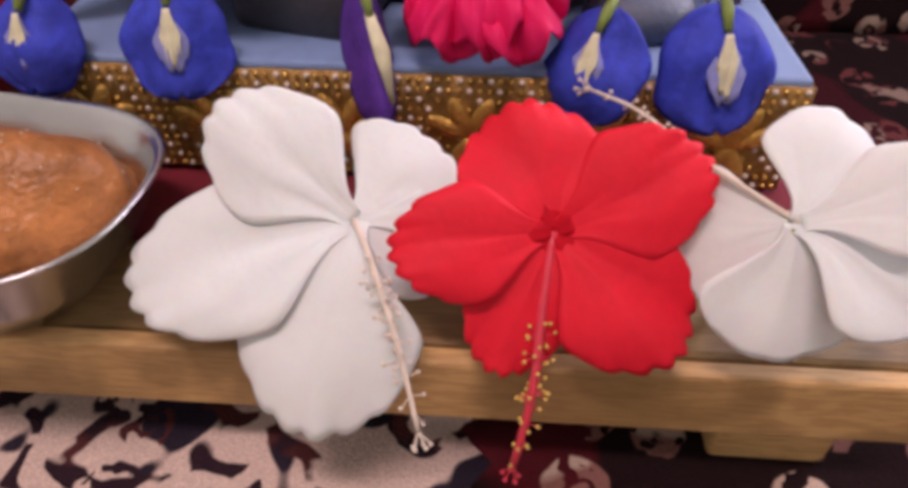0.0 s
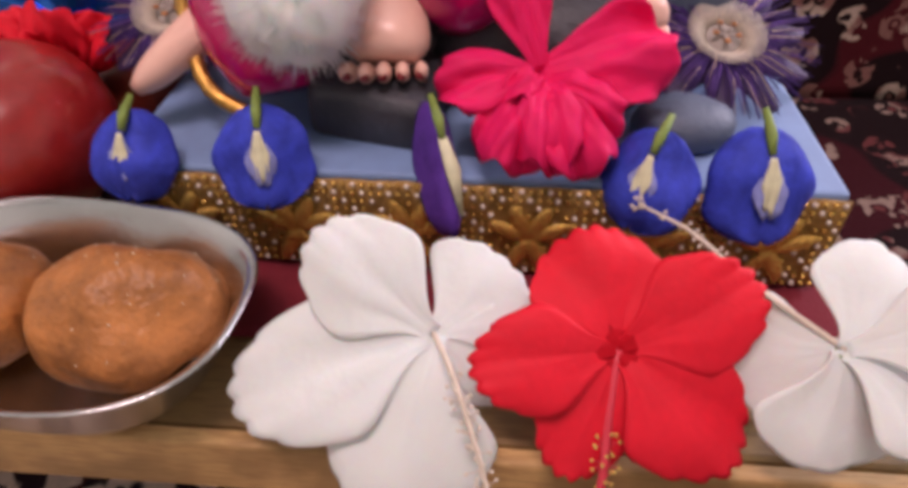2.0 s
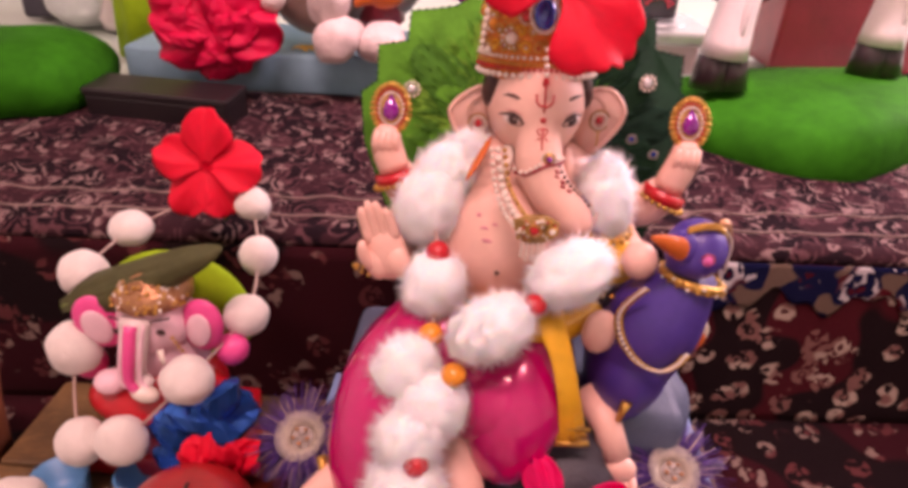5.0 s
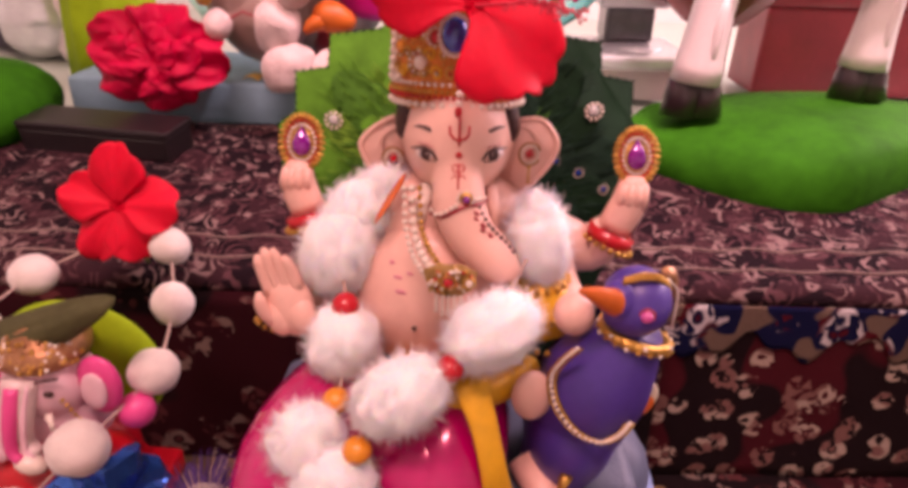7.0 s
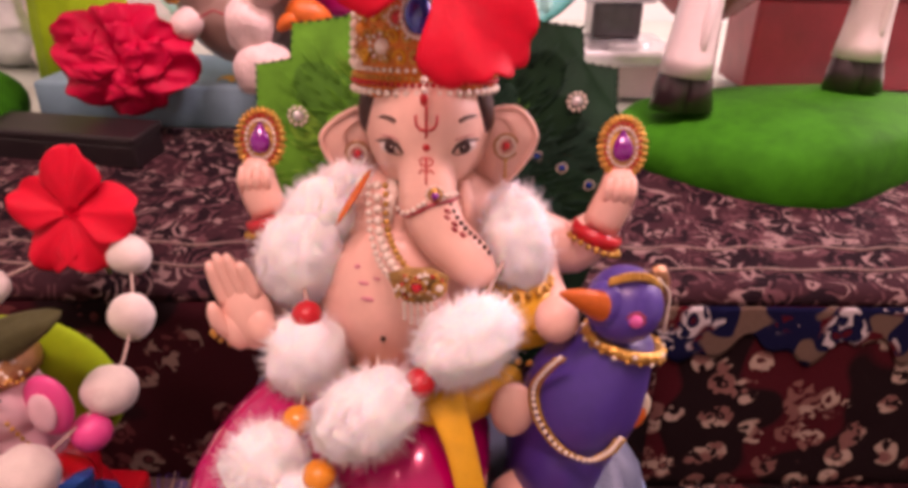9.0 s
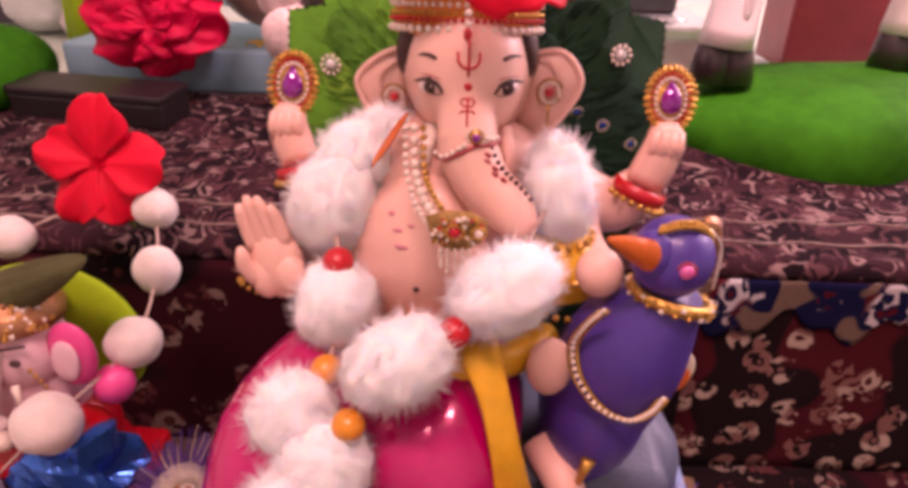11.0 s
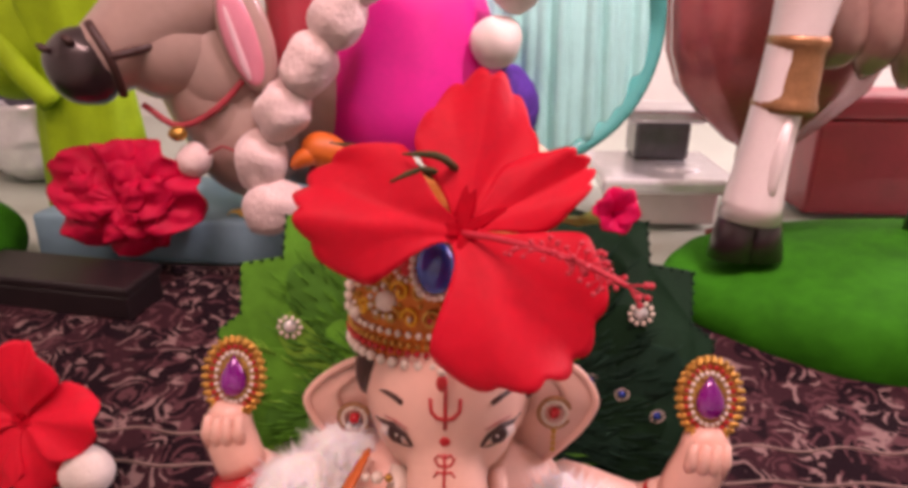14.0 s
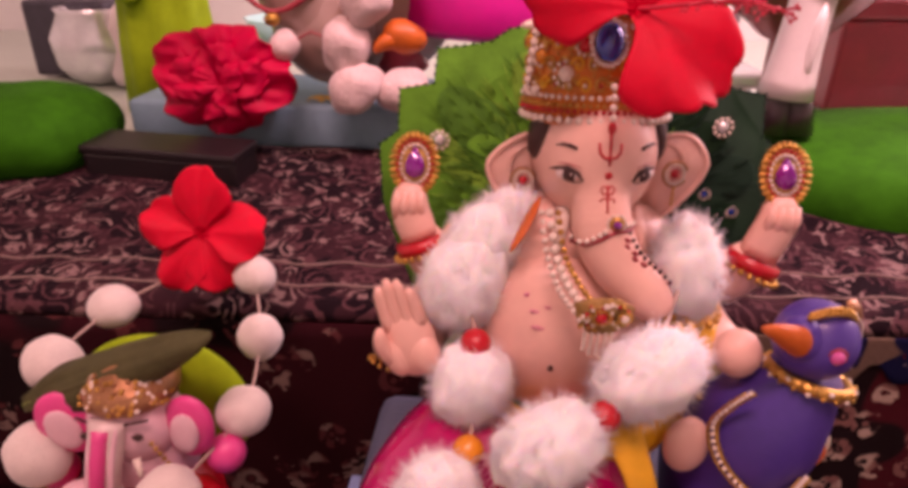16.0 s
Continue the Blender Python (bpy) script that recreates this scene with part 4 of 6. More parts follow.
def raised_arm(sx, elbow, wrist, hand, gem):
    """A raised back arm with red and gold bracelets and a jewelled brooch."""
    st.tube(smooth_line([(sx * 0.055 - 0.01, 0.455, 0.435), elbow, wrist], 8), [0.02, 0.02, 0.019, 0.018, 0.017, 0.016, 0.015, 0.014], SKIN, 16)
    w, h, g = Vector(wrist), Vector(hand), Vector(gem)
    st.tube([w - (h - w) * 0.25, w + (h - w) * 0.05], 0.0165, RED_PAINT, 16)
    ax = (h - w).normalized()
    u = ax.orthogonal().normalized()
    v = ax.cross(u)
    st.beads([w - (h - w) * 0.3 + (u * math.cos(a) + v * math.sin(a)) * 0.018 for a in np.linspace(0, 6.28, 22)[:-1]], 0.0021, GOLD)
    st.tube(smooth_line([w + (h - w) * 0.1, h, h + (g - h) * 0.55], 8), [0.0118, 0.0122, 0.0124, 0.0122, 0.0118, 0.0110, 0.0098, 0.007], SKIN, 18, 0.85, (1, 0, 0))
    for i in range(4):
        q = h + Vector((-0.0075 + 0.0048 * i, -0.0068 - 0.0015 * (i in (1, 2)), 0.001))
        st.tube([q + Vector((0, 0.002, -0.006)), q + Vector((0, -0.0010, 0.003)), q + Vector((0.0008, 0.0010, 0.0115))], [0.0030, 0.0032, 0.0018], SKIN, 10)
    R = rot(-22, 0, 0)
    st.ball(g + Vector((0, 0.003, 0)), (0.0135, 0.003, 0.0180), GOLD, R, 24, 12)
    st.tube([g + R @ Vector((0, -0.002, zz)) for zz in (-0.009, -0.0075, -0.004, 0.0, 0.004, 0.0075, 0.0105)], [0.0012, 0.0045, 0.0064, 0.0064, 0.0048, 0.0026, 0.0005], VIOLET_GEM, 16, 0.7, (1, 0, 0))
    for k, (rx, rz, n, r, mt) in enumerate(((0.0088, 0.0118, 22, 0.0012, PEARL), (0.0132, 0.0172, 26, 0.0018, GOLD), (0.0150, 0.0190, 30, 0.0012, GOLD), (0.0110, 0.0146, 24, 0.0012, RED_PAINT))):
        st.beads([g + R @ Vector((rx * math.cos(a), -0.001, rz * math.sin(a))) for a in np.linspace(0, 2 * math.pi, n + 1)[:-1]], r, mt)


raised_arm(-1, (-0.094, 0.470, 0.422), (-0.1065, 0.463, 0.440), (-0.1135, 0.467, 0.461), (-0.1105, 0.474, 0.487))
raised_arm(1, (0.084, 0.462, 0.420), (0.1005, 0.456, 0.435), (0.1105, 0.459, 0.459), (0.112, 0.466, 0.487))
# head: one skin over brow, cheeks and trunk, flap ears
first = len(st.v)
E1, E2 = ((-0.007, 0.432, 0.509), (0.0345, 0.040, 0.043)), ((-0.006, 0.417, 0.506), (0.0290, 0.0265, 0.033))
trunk = smooth_line([(-0.0065, 0.412, 0.515), (-0.0065, 0.404, 0.500), (-0.006, 0.397, 0.485), (-0.004, 0.391, 0.471), (0.004, 0.384, 0.458), (0.015, 0.378, 0.449), (0.026, 0.374, 0.436)], 28)
girth = [0.0115 + 0.0043 * min(1, i / 11) - 0.0035 * max(0, i - 13) / 14 for i in range(25)] + [0.0115, 0.0105, 0.008]
for c, r in (E1, E2):
    st.ball(c, tuple(q * 0.985 for q in r), SKIN, seg=36, rings=24)
st.tube(trunk[7:], girth[7:], SKIN, 24)


def brow(x, z, off=0.0006):
    """A place on the front of the face, where brow, cheeks and trunk flow together."""
    fronts = []
    for (cx, cy, cz), (rx, ry, rz) in (E1, E2):
        q = 1 - ((x - cx) / rx) ** 2 - ((z - cz) / rz) ** 2
        fronts.append(cy - ry * math.sqrt(q) if q > 0 else cy - ry * q)
    nose = [p.y - math.sqrt(q) for p, g in zip(trunk[:17], girth) for q in [g * g - (x - p.x) ** 2 - (z - p.z) ** 2] if q > 0]
    if nose:
        fronts.append(min(nose))
    k, low = 0.0022, min(fronts)
    return Vector((x, low - k * math.log(sum(math.exp((low - f) / k) for f in fronts)) - off, z))


NX, NZ = 66, 80
grid = [[brow(-0.0425 + 0.073 * a / NX, 0.470 + 0.079 * b / NZ, 0.0) for a in range(NX + 1)] for b in range(NZ + 1)]
skin = lambda p: p.y < 0.436
quads = [(b * (NX + 1) + a, b * (NX + 1) + a + 1, (b + 1) * (NX + 1) + a + 1, (b + 1) * (NX + 1) + a) for b in range(NZ) for a in range(NX) if all(skin(p) for p in (grid[b][a], grid[b][a + 1], grid[b + 1][a + 1], grid[b + 1][a]))]
st.add([p for row in grid for p in row], quads, SKIN)
for s, flap in ((-1, [(-0.033, 0.512), (-0.041, 0.5155), (-0.0475, 0.5150), (-0.0550, 0.5120), (-0.0630, 0.5065), (-0.0678, 0.4998), (-0.0660, 0.4910), (-0.0620, 0.4830), (-0.0555, 0.4760), (-0.048, 0.4705), (-0.040, 0.468), (-0.033, 0.473)]),
                (1, [(0.020, 0.510), (0.0292, 0.5140), (0.037, 0.5165), (0.0450, 0.5168), (0.0515, 0.5120), (0.0562, 0.5036), (0.0553, 0.4960), (0.0513, 0.4875), (0.0455, 0.4790), (0.0375, 0.4695), (0.030, 0.467), (0.020, 0.474)])):
    edge = [(p.x, p.y) for p in smooth_line([(x, z, 0) for x, z in flap], 34)]
    EAR = pose(flap[0][0], 0.436, 0.500, 90, 0, -s * 14)
    edge = [(x - flap[0][0], z - 0.500) for x, z in edge]
    st.plate(edge, 0.0030, SKIN, EAR)
    st.tube([EAR @ Vector((x, z, 0.0024)) for x, z in edge], 0.0017, SKIN, 8)
    st.tube(smooth_line([EAR @ Vector((x * 0.60 + s * 0.002, z * 0.60 + 0.001, 0.0026)) for x, z in edge[4:26:5]], 14), [0.0006 + 0.0014 * math.sin(math.pi * k / 13) for k in range(14)], SKIN, 8)
    e = Vector((-0.0462 if s < 0 else 0.0382, 0.4245, 0.4905 if s < 0 else 0.4960))
    st.ball(e, (0.0024, 0.0024, 0.0026), RED_PAINT, seg=14, rings=8)
    st.beads([e + Vector((0.0050 * math.cos(a), -0.0005, 0.0056 * math.sin(a))) for a in np.linspace(0, 6.28, 17)[:-1]], 0.0010, PEARL)
    st.tube([e + Vector((0.0066 * math.cos(a), 0, 0.0072 * math.sin(a))) for a in np.linspace(0.3, 5.8, 24)], 0.0010, BRONZE, 6)
    st.beads([e + Vector((0, -0.001, -0.0085 - 0.0030 * i)) for i in range(4)], 0.0012, GOLD)
    st.ball((-0.007 + s * 0.0285, 0.428, 0.522), (0.0085, 0.0150, 0.0200), HAIR, rot(0, -s * 14, 0), 16, 10)
    # eye: white, iris, lids and brow
    X = lambda d: -0.0055 + s * d
    st.ball(brow(X(0.0203), 0.5040, -0.0011), (0.0068, 0.0022, 0.0036), EYE_WHITE, rot(0, s * 3, s * 38), 18, 10)
    st.ball(brow(X(0.0195), 0.5042, 0.0003), (0.0040, 0.0013, 0.0035), HAIR, rot(0, 0, s * 30), 14, 8)
    st.ball(brow(X(0.0188), 0.5052, 0.0014), 0.0006, EYE_WHITE, seg=6, rings=4)
    st.tube([brow(X(d), z, 0.0003) for d, z in ((0.0128, 0.5022), (0.0155, 0.5064), (0.0200, 0.5082), (0.0245, 0.5066), (0.0285, 0.5044))], [0.0006, 0.0011, 0.0013, 0.0010, 0.0003], HAIR, 6)
    st.tube([brow(X(d), z, 0.0002) for d, z in ((0.0140, 0.5014), (0.0170, 0.5008), (0.0215, 0.5012), (0.0255, 0.5040))], 0.00035, HAIR, 6)
    st.tube([brow(X(d), z, 0.0002) for d, z in ((0.0145, 0.5090), (0.0190, 0.5102), (0.0240, 0.5096))], 0.0003, ROSE, 6)
    st.tube([brow(X(d), z, 0.0002) for d, z in ((0.0165, 0.5184), (0.0195, 0.5193), (0.0230, 0.5192), (0.0262, 0.5178))], [0.0010, 0.0011, 0.0009, 0.0003], HAIR, 6)
    st.tube([(X(0.019), 0.408, 0.480), (X(0.0215), 0.399, 0.470), (X(0.022), 0.394, 0.461)], [0.0045, 0.0040, 0.0024], PEARL if s < 0 else SKIN, 10)
for i in range(11):
    p = trunk[14 + i]
    if i < 6:
        st.ball(p + Vector((0.005 + 0.002 * (i % 2), -0.0105, 0.0095)), (0.0022, 0.0008, 0.0012), ROSE, rot(0, 35, 0), seg=8, rings=4)
    st.ball(p + Vector((0.0085, -0.006, 0.0112)), 0.0014, HAIR, seg=6, rings=4)
# jewelled band slung across the trunk
on = lambda x, z, o: Vector((x, min(brow(x, z).y, 0.394), z)) + Vector((0, -o, 0))
st.beads([on(x, z, 0.0008) for x, z in ((-0.0215, 0.4705), (-0.0185, 0.4725), (-0.0155, 0.4745), (-0.0125, 0.4768), (-0.0095, 0.4790), (-0.0070, 0.4808), (0.0045, 0.4830), (0.0070, 0.4822), (0.0095, 0.4812))], 0.0015, PEARL)
st.tube([on(x, z - 0.0026, 0.0002) for x, z in ((-0.0215, 0.4705), (-0.0155, 0.4745), (-0.0095, 0.4790), (-0.0010, 0.4830), (0.0070, 0.4822), (0.0115, 0.4806))], 0.0011, ROSE, 8)
gem = on(-0.0012, 0.4845, 0.0006)
st.ball(gem, (0.0040, 0.0022, 0.0040), GOLD, seg=14, rings=8)
st.ball(gem + Vector((0, -0.0016, 0)), 0.0023, VIOLET_GEM, seg=12, rings=8)
st.beads([gem + Vector((0.0046 * math.cos(a), 0, 0.0046 * math.sin(a))) for a in np.linspace(0, 6.28, 13)[:-1]], 0.0010, PEARL)
# red marks on the brow
mark = lambda pts, r: st.tube([brow(-0.006 + d, z, 0.0001) for d, z in pts], r, RED_PAINT, 6)
mark(((-0.0055, 0.5225), (-0.0052, 0.5180), (-0.0030, 0.5156), (0, 0.5150), (0.0030, 0.5156), (0.0052, 0.5180), (0.0055, 0.5225)), 0.0008)
mark(((0, 0.5270), (0, 0.5220), (0, 0.5170), (0, 0.5115)), 0.0008)
st.ball(brow(-0.006, 0.5065, 0.0), (0.0021, 0.0009, 0.0021), RED_PAINT, seg=12, rings=6)
for s in (-1, 1):
    mark(((0, 0.5002), (s * 0.0022, 0.5014), (s * 0.0036, 0.4996), (s * 0.0022, 0.4976), (0, 0.4974)), 0.0005)
    mark(((0, 0.4952), (s * 0.0026, 0.4956), (s * 0.0038, 0.4938)), 0.0005)
mark(((0, 0.5020), (0, 0.4970), (0, 0.4930), (0, 0.4890)), 0.0006)
# crown: orange-gold drum with pearl rim and beadwork
CR = pose(-0.008, 0.438, 0.527, -8) @ Matrix.Diagonal((0.88, 0.95, 1, 1))
st.lathe([(0.0, -0.004), (0.043, -0.004), (0.044, 0.004), (0.0435, 0.012), (0.0435, 0.025), (0.0430, 0.042), (0.038, 0.055), (0.024, 0.064), (0.0, 0.068)], CROWN, CR, 40, 1, 0.9)
for rr, zz, r, n, mt in ((0.0455, -0.001, 0.0021, 46, PEARL), (0.0458, 0.0035, 0.0013, 70, RED_PAINT), (0.0456, 0.0065, 0.0012, 74, GOLD), (0.0452, 0.0105, 0.0014, 60, PEARL), (0.0455, 0.045, 0.0016, 52, PEARL)):
    st.beads([CR @ Vector((rr * math.cos(a), rr * 0.9 * math.sin(a), zz)) for a in np.linspace(0, 2 * math.pi, n + 1)[:-1]], r, mt)
on_crown = lambda a, zz, off=0.0: CR @ Vector(((0.0438 + off) * math.cos(a), (0.0438 + off) * 0.9 * math.sin(a), zz))
for row, zz in enumerate((0.0165, 0.0265, 0.0365)):
    for k in range(15):
        a0, way = math.pi * (1.02 + 0.96 * (k + 0.5 * (row % 2)) / 15), 1 if (k + row) % 2 else -1
        curl = [on_crown(a0 + way * 0.0042 * (1 - t / 15) * math.cos(t * 0.62) / 0.044, zz + 0.0044 * (1 - t / 15) * math.sin(t * 0.62), 0.0008) for t in range(14)]
        st.tube(curl, 0.0008, GOLD if (k + row) % 3 else YELLOW, 6)
        st.ball(on_crown(a0, zz, 0.0012), 0.0011, random.choice((PEARL, RED_PAINT, GOLD)), seg=8, rings=6)
        st.ball(on_crown(a0 + 0.10, zz + 0.005, 0.0006), 0.0009, GOLD, seg=6, rings=4)
for k in range(8):
    st.beads([on_crown(radians(196 + 2 * k), 0.013 + 0.0048 * j, 0.0016) for j in (k % 7,)], 0.0026, PEARL)
for a0, zz, r, mt in ((238, 0.022, 0.0062, PEARL), (252, 0.036, 0.005, RED_PAINT), (215, 0.03, 0.005, ORANGE), (300, 0.022, 0.006, PEARL)):
    c = CR @ Vector((0.0445 * math.cos(radians(a0)), 0.040 * math.sin(radians(a0)), zz))
    st.ball(c, (r * 0.7, 0.003, r * 0.7), mt, seg=14, rings=8)
    st.beads([c + Vector((r * math.cos(a), 0, r * math.sin(a))) for a in np.linspace(0, 6.28, 12)[:-1]], 0.0012, PEARL)
G = Vector((-0.010, 0.402, 0.570))
st.ball(G, (0.0070, 0.0042, 0.0094), BLUE_GEM, rot(-20, 0, 0), 22, 14)
st.beads([G + rot(-20, 0, 0) @ Vector((0.0084 * math.cos(a), 0.001, 0.0109 * math.sin(a))) for a in np.linspace(0, 6.28, 25)[:-1]], 0.0014, PEARL)
st.beads([Vector((-0.007, 0.395 - 0.002 * i, 0.550 - 0.0046 * i)) for i in range(4)], 0.0019, PEARL)
st.ball((-0.007, 0.3885, 0.5315), (0.0022, 0.0018, 0.0034), RED_PAINT, seg=10, rings=8)
st.v[first:] = [(x, y + 0.014, z) for x, y, z in st.v[first:]]
# chest ornaments
for dx, dz, r, mt in ((0.0, 0.0, 0.0026, PEARL), (0.0045, 0.0022, 0.0018, GOLD), (-0.0045, -0.0022, 0.0018, PEARL)):
    st.beads(smooth_line([(-0.033 + dx, 0.412, 0.482), (-0.031 + dx, 0.392, 0.468), (-0.026 + dx, 0.378, 0.458 + dz), (-0.018 + dx, 0.370, 0.449 + dz)], 11 if r > 0.002 else 14), r, mt)
PD = pose(-0.009, 0.3665, 0.4465, 100)
st.plate([(-0.015, 0.008), (-0.006, 0.0115), (0.006, 0.0115), (0.015, 0.006), (0.012, -0.006), (0.004, -0.0115), (-0.004, -0.0115), (-0.012, -0.005)], 0.0016, LACE_BACK, PD)
rng = random.Random(11)
for k in range(60):
    st.ball(PD @ Vector((rng.uniform(-0.012, 0.012), rng.uniform(-0.008, 0.009), 0.0026)), rng.uniform(0.0008, 0.0014), rng.choice((GOLD, PEARL, PEARL, RED_PAINT)), seg=8, rings=5)
for gx, gy, gr in ((-0.001, 0.001, 0.0042), (0.0105, 0.001, 0.0032)):
    st.ball(PD @ Vector((gx, gy, 0.0034)), (gr * 0.7, 0.002, gr * 0.7), RED_PAINT if gx < 0 else PEARL, seg=14, rings=8)
    st.beads([PD @ Vector((gx + gr * math.cos(a), gy + gr * math.sin(a), 0.0030)) for a in np.linspace(0, 6.28, 14)[:-1]], 0.0010, GOLD)
for i in range(5):
    st.beads([PD @ Vector((-0.0075 + i * 0.0034, -0.0110 - 0.0034 * k, 0.0016)) for k in range(5 - abs(i - 2) // 2)], 0.0014, PEARL)
st.tube(smooth_line([(-0.038, 0.424, 0.486), (-0.046, 0.408, 0.476), (-0.054, 0.398, 0.465)], 8), [0.002, 0.0035, 0.0042, 0.0045, 0.0045, 0.004, 0.003, 0.001], BEAK, 10, 0.4)
# right forearm, armband
st.tube(smooth_line([(0.050, 0.447, 0.438), (0.060, 0.428, 0.410), (0.070, 0.398, 0.405)], 8), [0.020, 0.019, 0.018, 0.017, 0.016, 0.015, 0.014, 0.013], SKIN, 16)
st.tube([(0.046, 0.418, 0.424), (0.054, 0.404, 0.388)], [0.019, 0.021], YELLOW, 18)
for t in (0.0, 0.5, 1.0):
    st.beads([Vector((0.046, 0.414, 0.424)).lerp(Vector((0.054, 0.400, 0.388)), t) + Vector((0.020 * math.cos(a), 0.020 * math.sin(a), 0)) for a in np.linspace(0, 6.28, 20)], 0.0022, GOLD)
# the bird mount: body, neck, head with beak, bead collar
st.ball((0.074, 0.388, 0.335), (0.031, 0.044, 0.055), BIRD, rot(0, 8, 0), 32, 22)
st.tube(smooth_line([(0.064, 0.395, 0.240), (0.070, 0.388, 0.300), (0.077, 0.378, 0.345), (0.083, 0.371, 0.378), (0.092, 0.366, 0.402), (0.0975, 0.364, 0.420)], 18), [0.022, 0.024, 0.026, 0.027, 0.028, 0.029, 0.030, 0.031, 0.032, 0.0325, 0.0325, 0.0315, 0.029, 0.026, 0.023, 0.0205, 0.0185, 0.017], BIRD, 26)
st.ball((0.0945, 0.362, 0.4390), (0.0192, 0.0205, 0.0200), BIRD, rot(0, 25, 0), 28, 20)
st.ball((0.0830, 0.354, 0.4440), (0.0110, 0.0110, 0.0115), BIRD, rot(0, 15, 0), 20, 14)
st.tube(smooth_line([(0.0830, 0.350, 0.4440), (0.0755, 0.347, 0.4485), (0.0665, 0.344, 0.4535), (0.0580, 0.342, 0.4570)], 9), [0.0080, 0.0078, 0.0073, 0.0066, 0.0058, 0.0048, 0.0037, 0.0026, 0.0012], BEAK, 16, 0.8, (0, 0, 1))
st.ball((0.0635, 0.372, 0.4230), (0.0120, 0.012, 0.0130), SKIN, seg=20, rings=14)
st.ball((0.0955, 0.3420, 0.4415), (0.0036, 0.0026, 0.0036), PINK_GEM, seg=14, rings=10)
st.tube([(0.0955 + 0.0044 * math.cos(a), 0.3428, 0.4415 + 0.0044 * math.sin(a)) for a in np.linspace(0, 6.28, 18)], 0.0007, ROSE, 6)
ring = [Vector((0.0980 + 0.0185 * math.cos(a), 0.3645 + 0.0195 * math.sin(a), 0.4150 - 0.0045 * math.cos(a) - 0.0035 * math.sin(a))) for a in np.linspace(0, 2 * math.pi, 41)]
st.tube(ring, 0.0034, GOLD, 10, 1.0)
for k, p in enumerate(ring[:-1]):
    st.ball(p + (p - Vector((0.098, 0.3645, p.z))).normalized() * 0.0028 + Vector((0, 0, 0.0018 * (-1) ** k)), 0.0014, PEARL if k % 3 == 0 else GOLD, seg=8, rings=5)
for dz, r in ((0.0, 0.0019), (0.0045, 0.0014)):
    st.beads(smooth_line([(0.084, 0.352, 0.4570 + dz * 0.4), (0.092, 0.351, 0.4600 + dz * 0.5), (0.102, 0.354, 0.4580 + dz * 0.4), (0.110, 0.360, 0.4500 + dz * 0.2), (0.114, 0.366, 0.4400)], 18), r, GOLD)
st.tube(smooth_line([(0.108, 0.366, 0.4560), (0.116, 0.370, 0.4520), (0.1185, 0.373, 0.4360), (0.1160, 0.376, 0.4160)], 8), [0.002, 0.0035, 0.0045, 0.005, 0.0045, 0.0035, 0.0025, 0.001], BRONZE, 10, 0.4)
st.tube(smooth_line([(0.110, 0.362, 0.4540), (0.1185, 0.366, 0.4420), (0.1200, 0.368, 0.4180)], 8), 0.0008, PEARL, 6)
on_breast = lambda x, z: Vector((x, 0.3705 - math.sqrt(max(0.0345 ** 2 - (x - 0.0815) ** 2, 0.00006)) + 0.10 * abs(z - 0.376), z))
collar = smooth_line([on_breast(x, z) for x, z in ((0.0620, 0.4170), (0.0560, 0.4060), (0.0515, 0.3900), (0.0545, 0.3745), (0.0655, 0.3620), (0.0800, 0.3570), (0.0910, 0.3620), (0.0965, 0.3700))], 34)
st.beads(collar, 0.0014, PEARL)
st.tube([p + Vector((0.0024, 0.0004, -0.0004)) for p in collar], 0.0012, GOLD, 6)
st.tube([p + Vector((-0.0020, 0.0010, -0.0006)) for p in collar], 0.0007, GOLD, 6)
st.ball((0.1085, 0.364, 0.3690), (0.0085, 0.005, 0.0145), CREAM, rot(0, 22, -20), 16, 10)
st.ball((0.1095, 0.360, 0.3670), (0.0050, 0.003, 0.0090), BEAK, rot(0, 22, -20), 14, 8)
st.ball((0.0420, 0.360, 0.3720), (0.0125, 0.0065, 0.0180), SKIN, seg=18, rings=12)
st.tube([(0.066, 0.345, 0.322), (0.062, 0.345, 0.305)], [0.004, 0.002], GOLD, 6)
# the feather fan behind
FAN = pose(-0.002, 0.525, 0.43, 78)
half = [(0.0, 0.136), (0.028, 0.134), (0.05, 0.130), (0.062, 0.122), (0.080, 0.119), (0.098, 0.117), (0.1005, 0.094), (0.124, 0.090), (0.125, 0.062), (0.138, 0.052), (0.136, 0.012), (0.122, -0.03), (0.10, -0.09), (0.07, -0.13), (0.03, -0.15)]
outline = [(x, y) for x, y in half] + [(-x, y) for x, y in half[:0:-1]]
# Right half takes near-black greens: the shade on that side is put into the colour.
st.plate(half + [(0.0, -0.15)], 0.006, FAN_SHADED, FAN)
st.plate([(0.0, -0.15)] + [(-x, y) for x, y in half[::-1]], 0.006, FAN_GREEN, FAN)



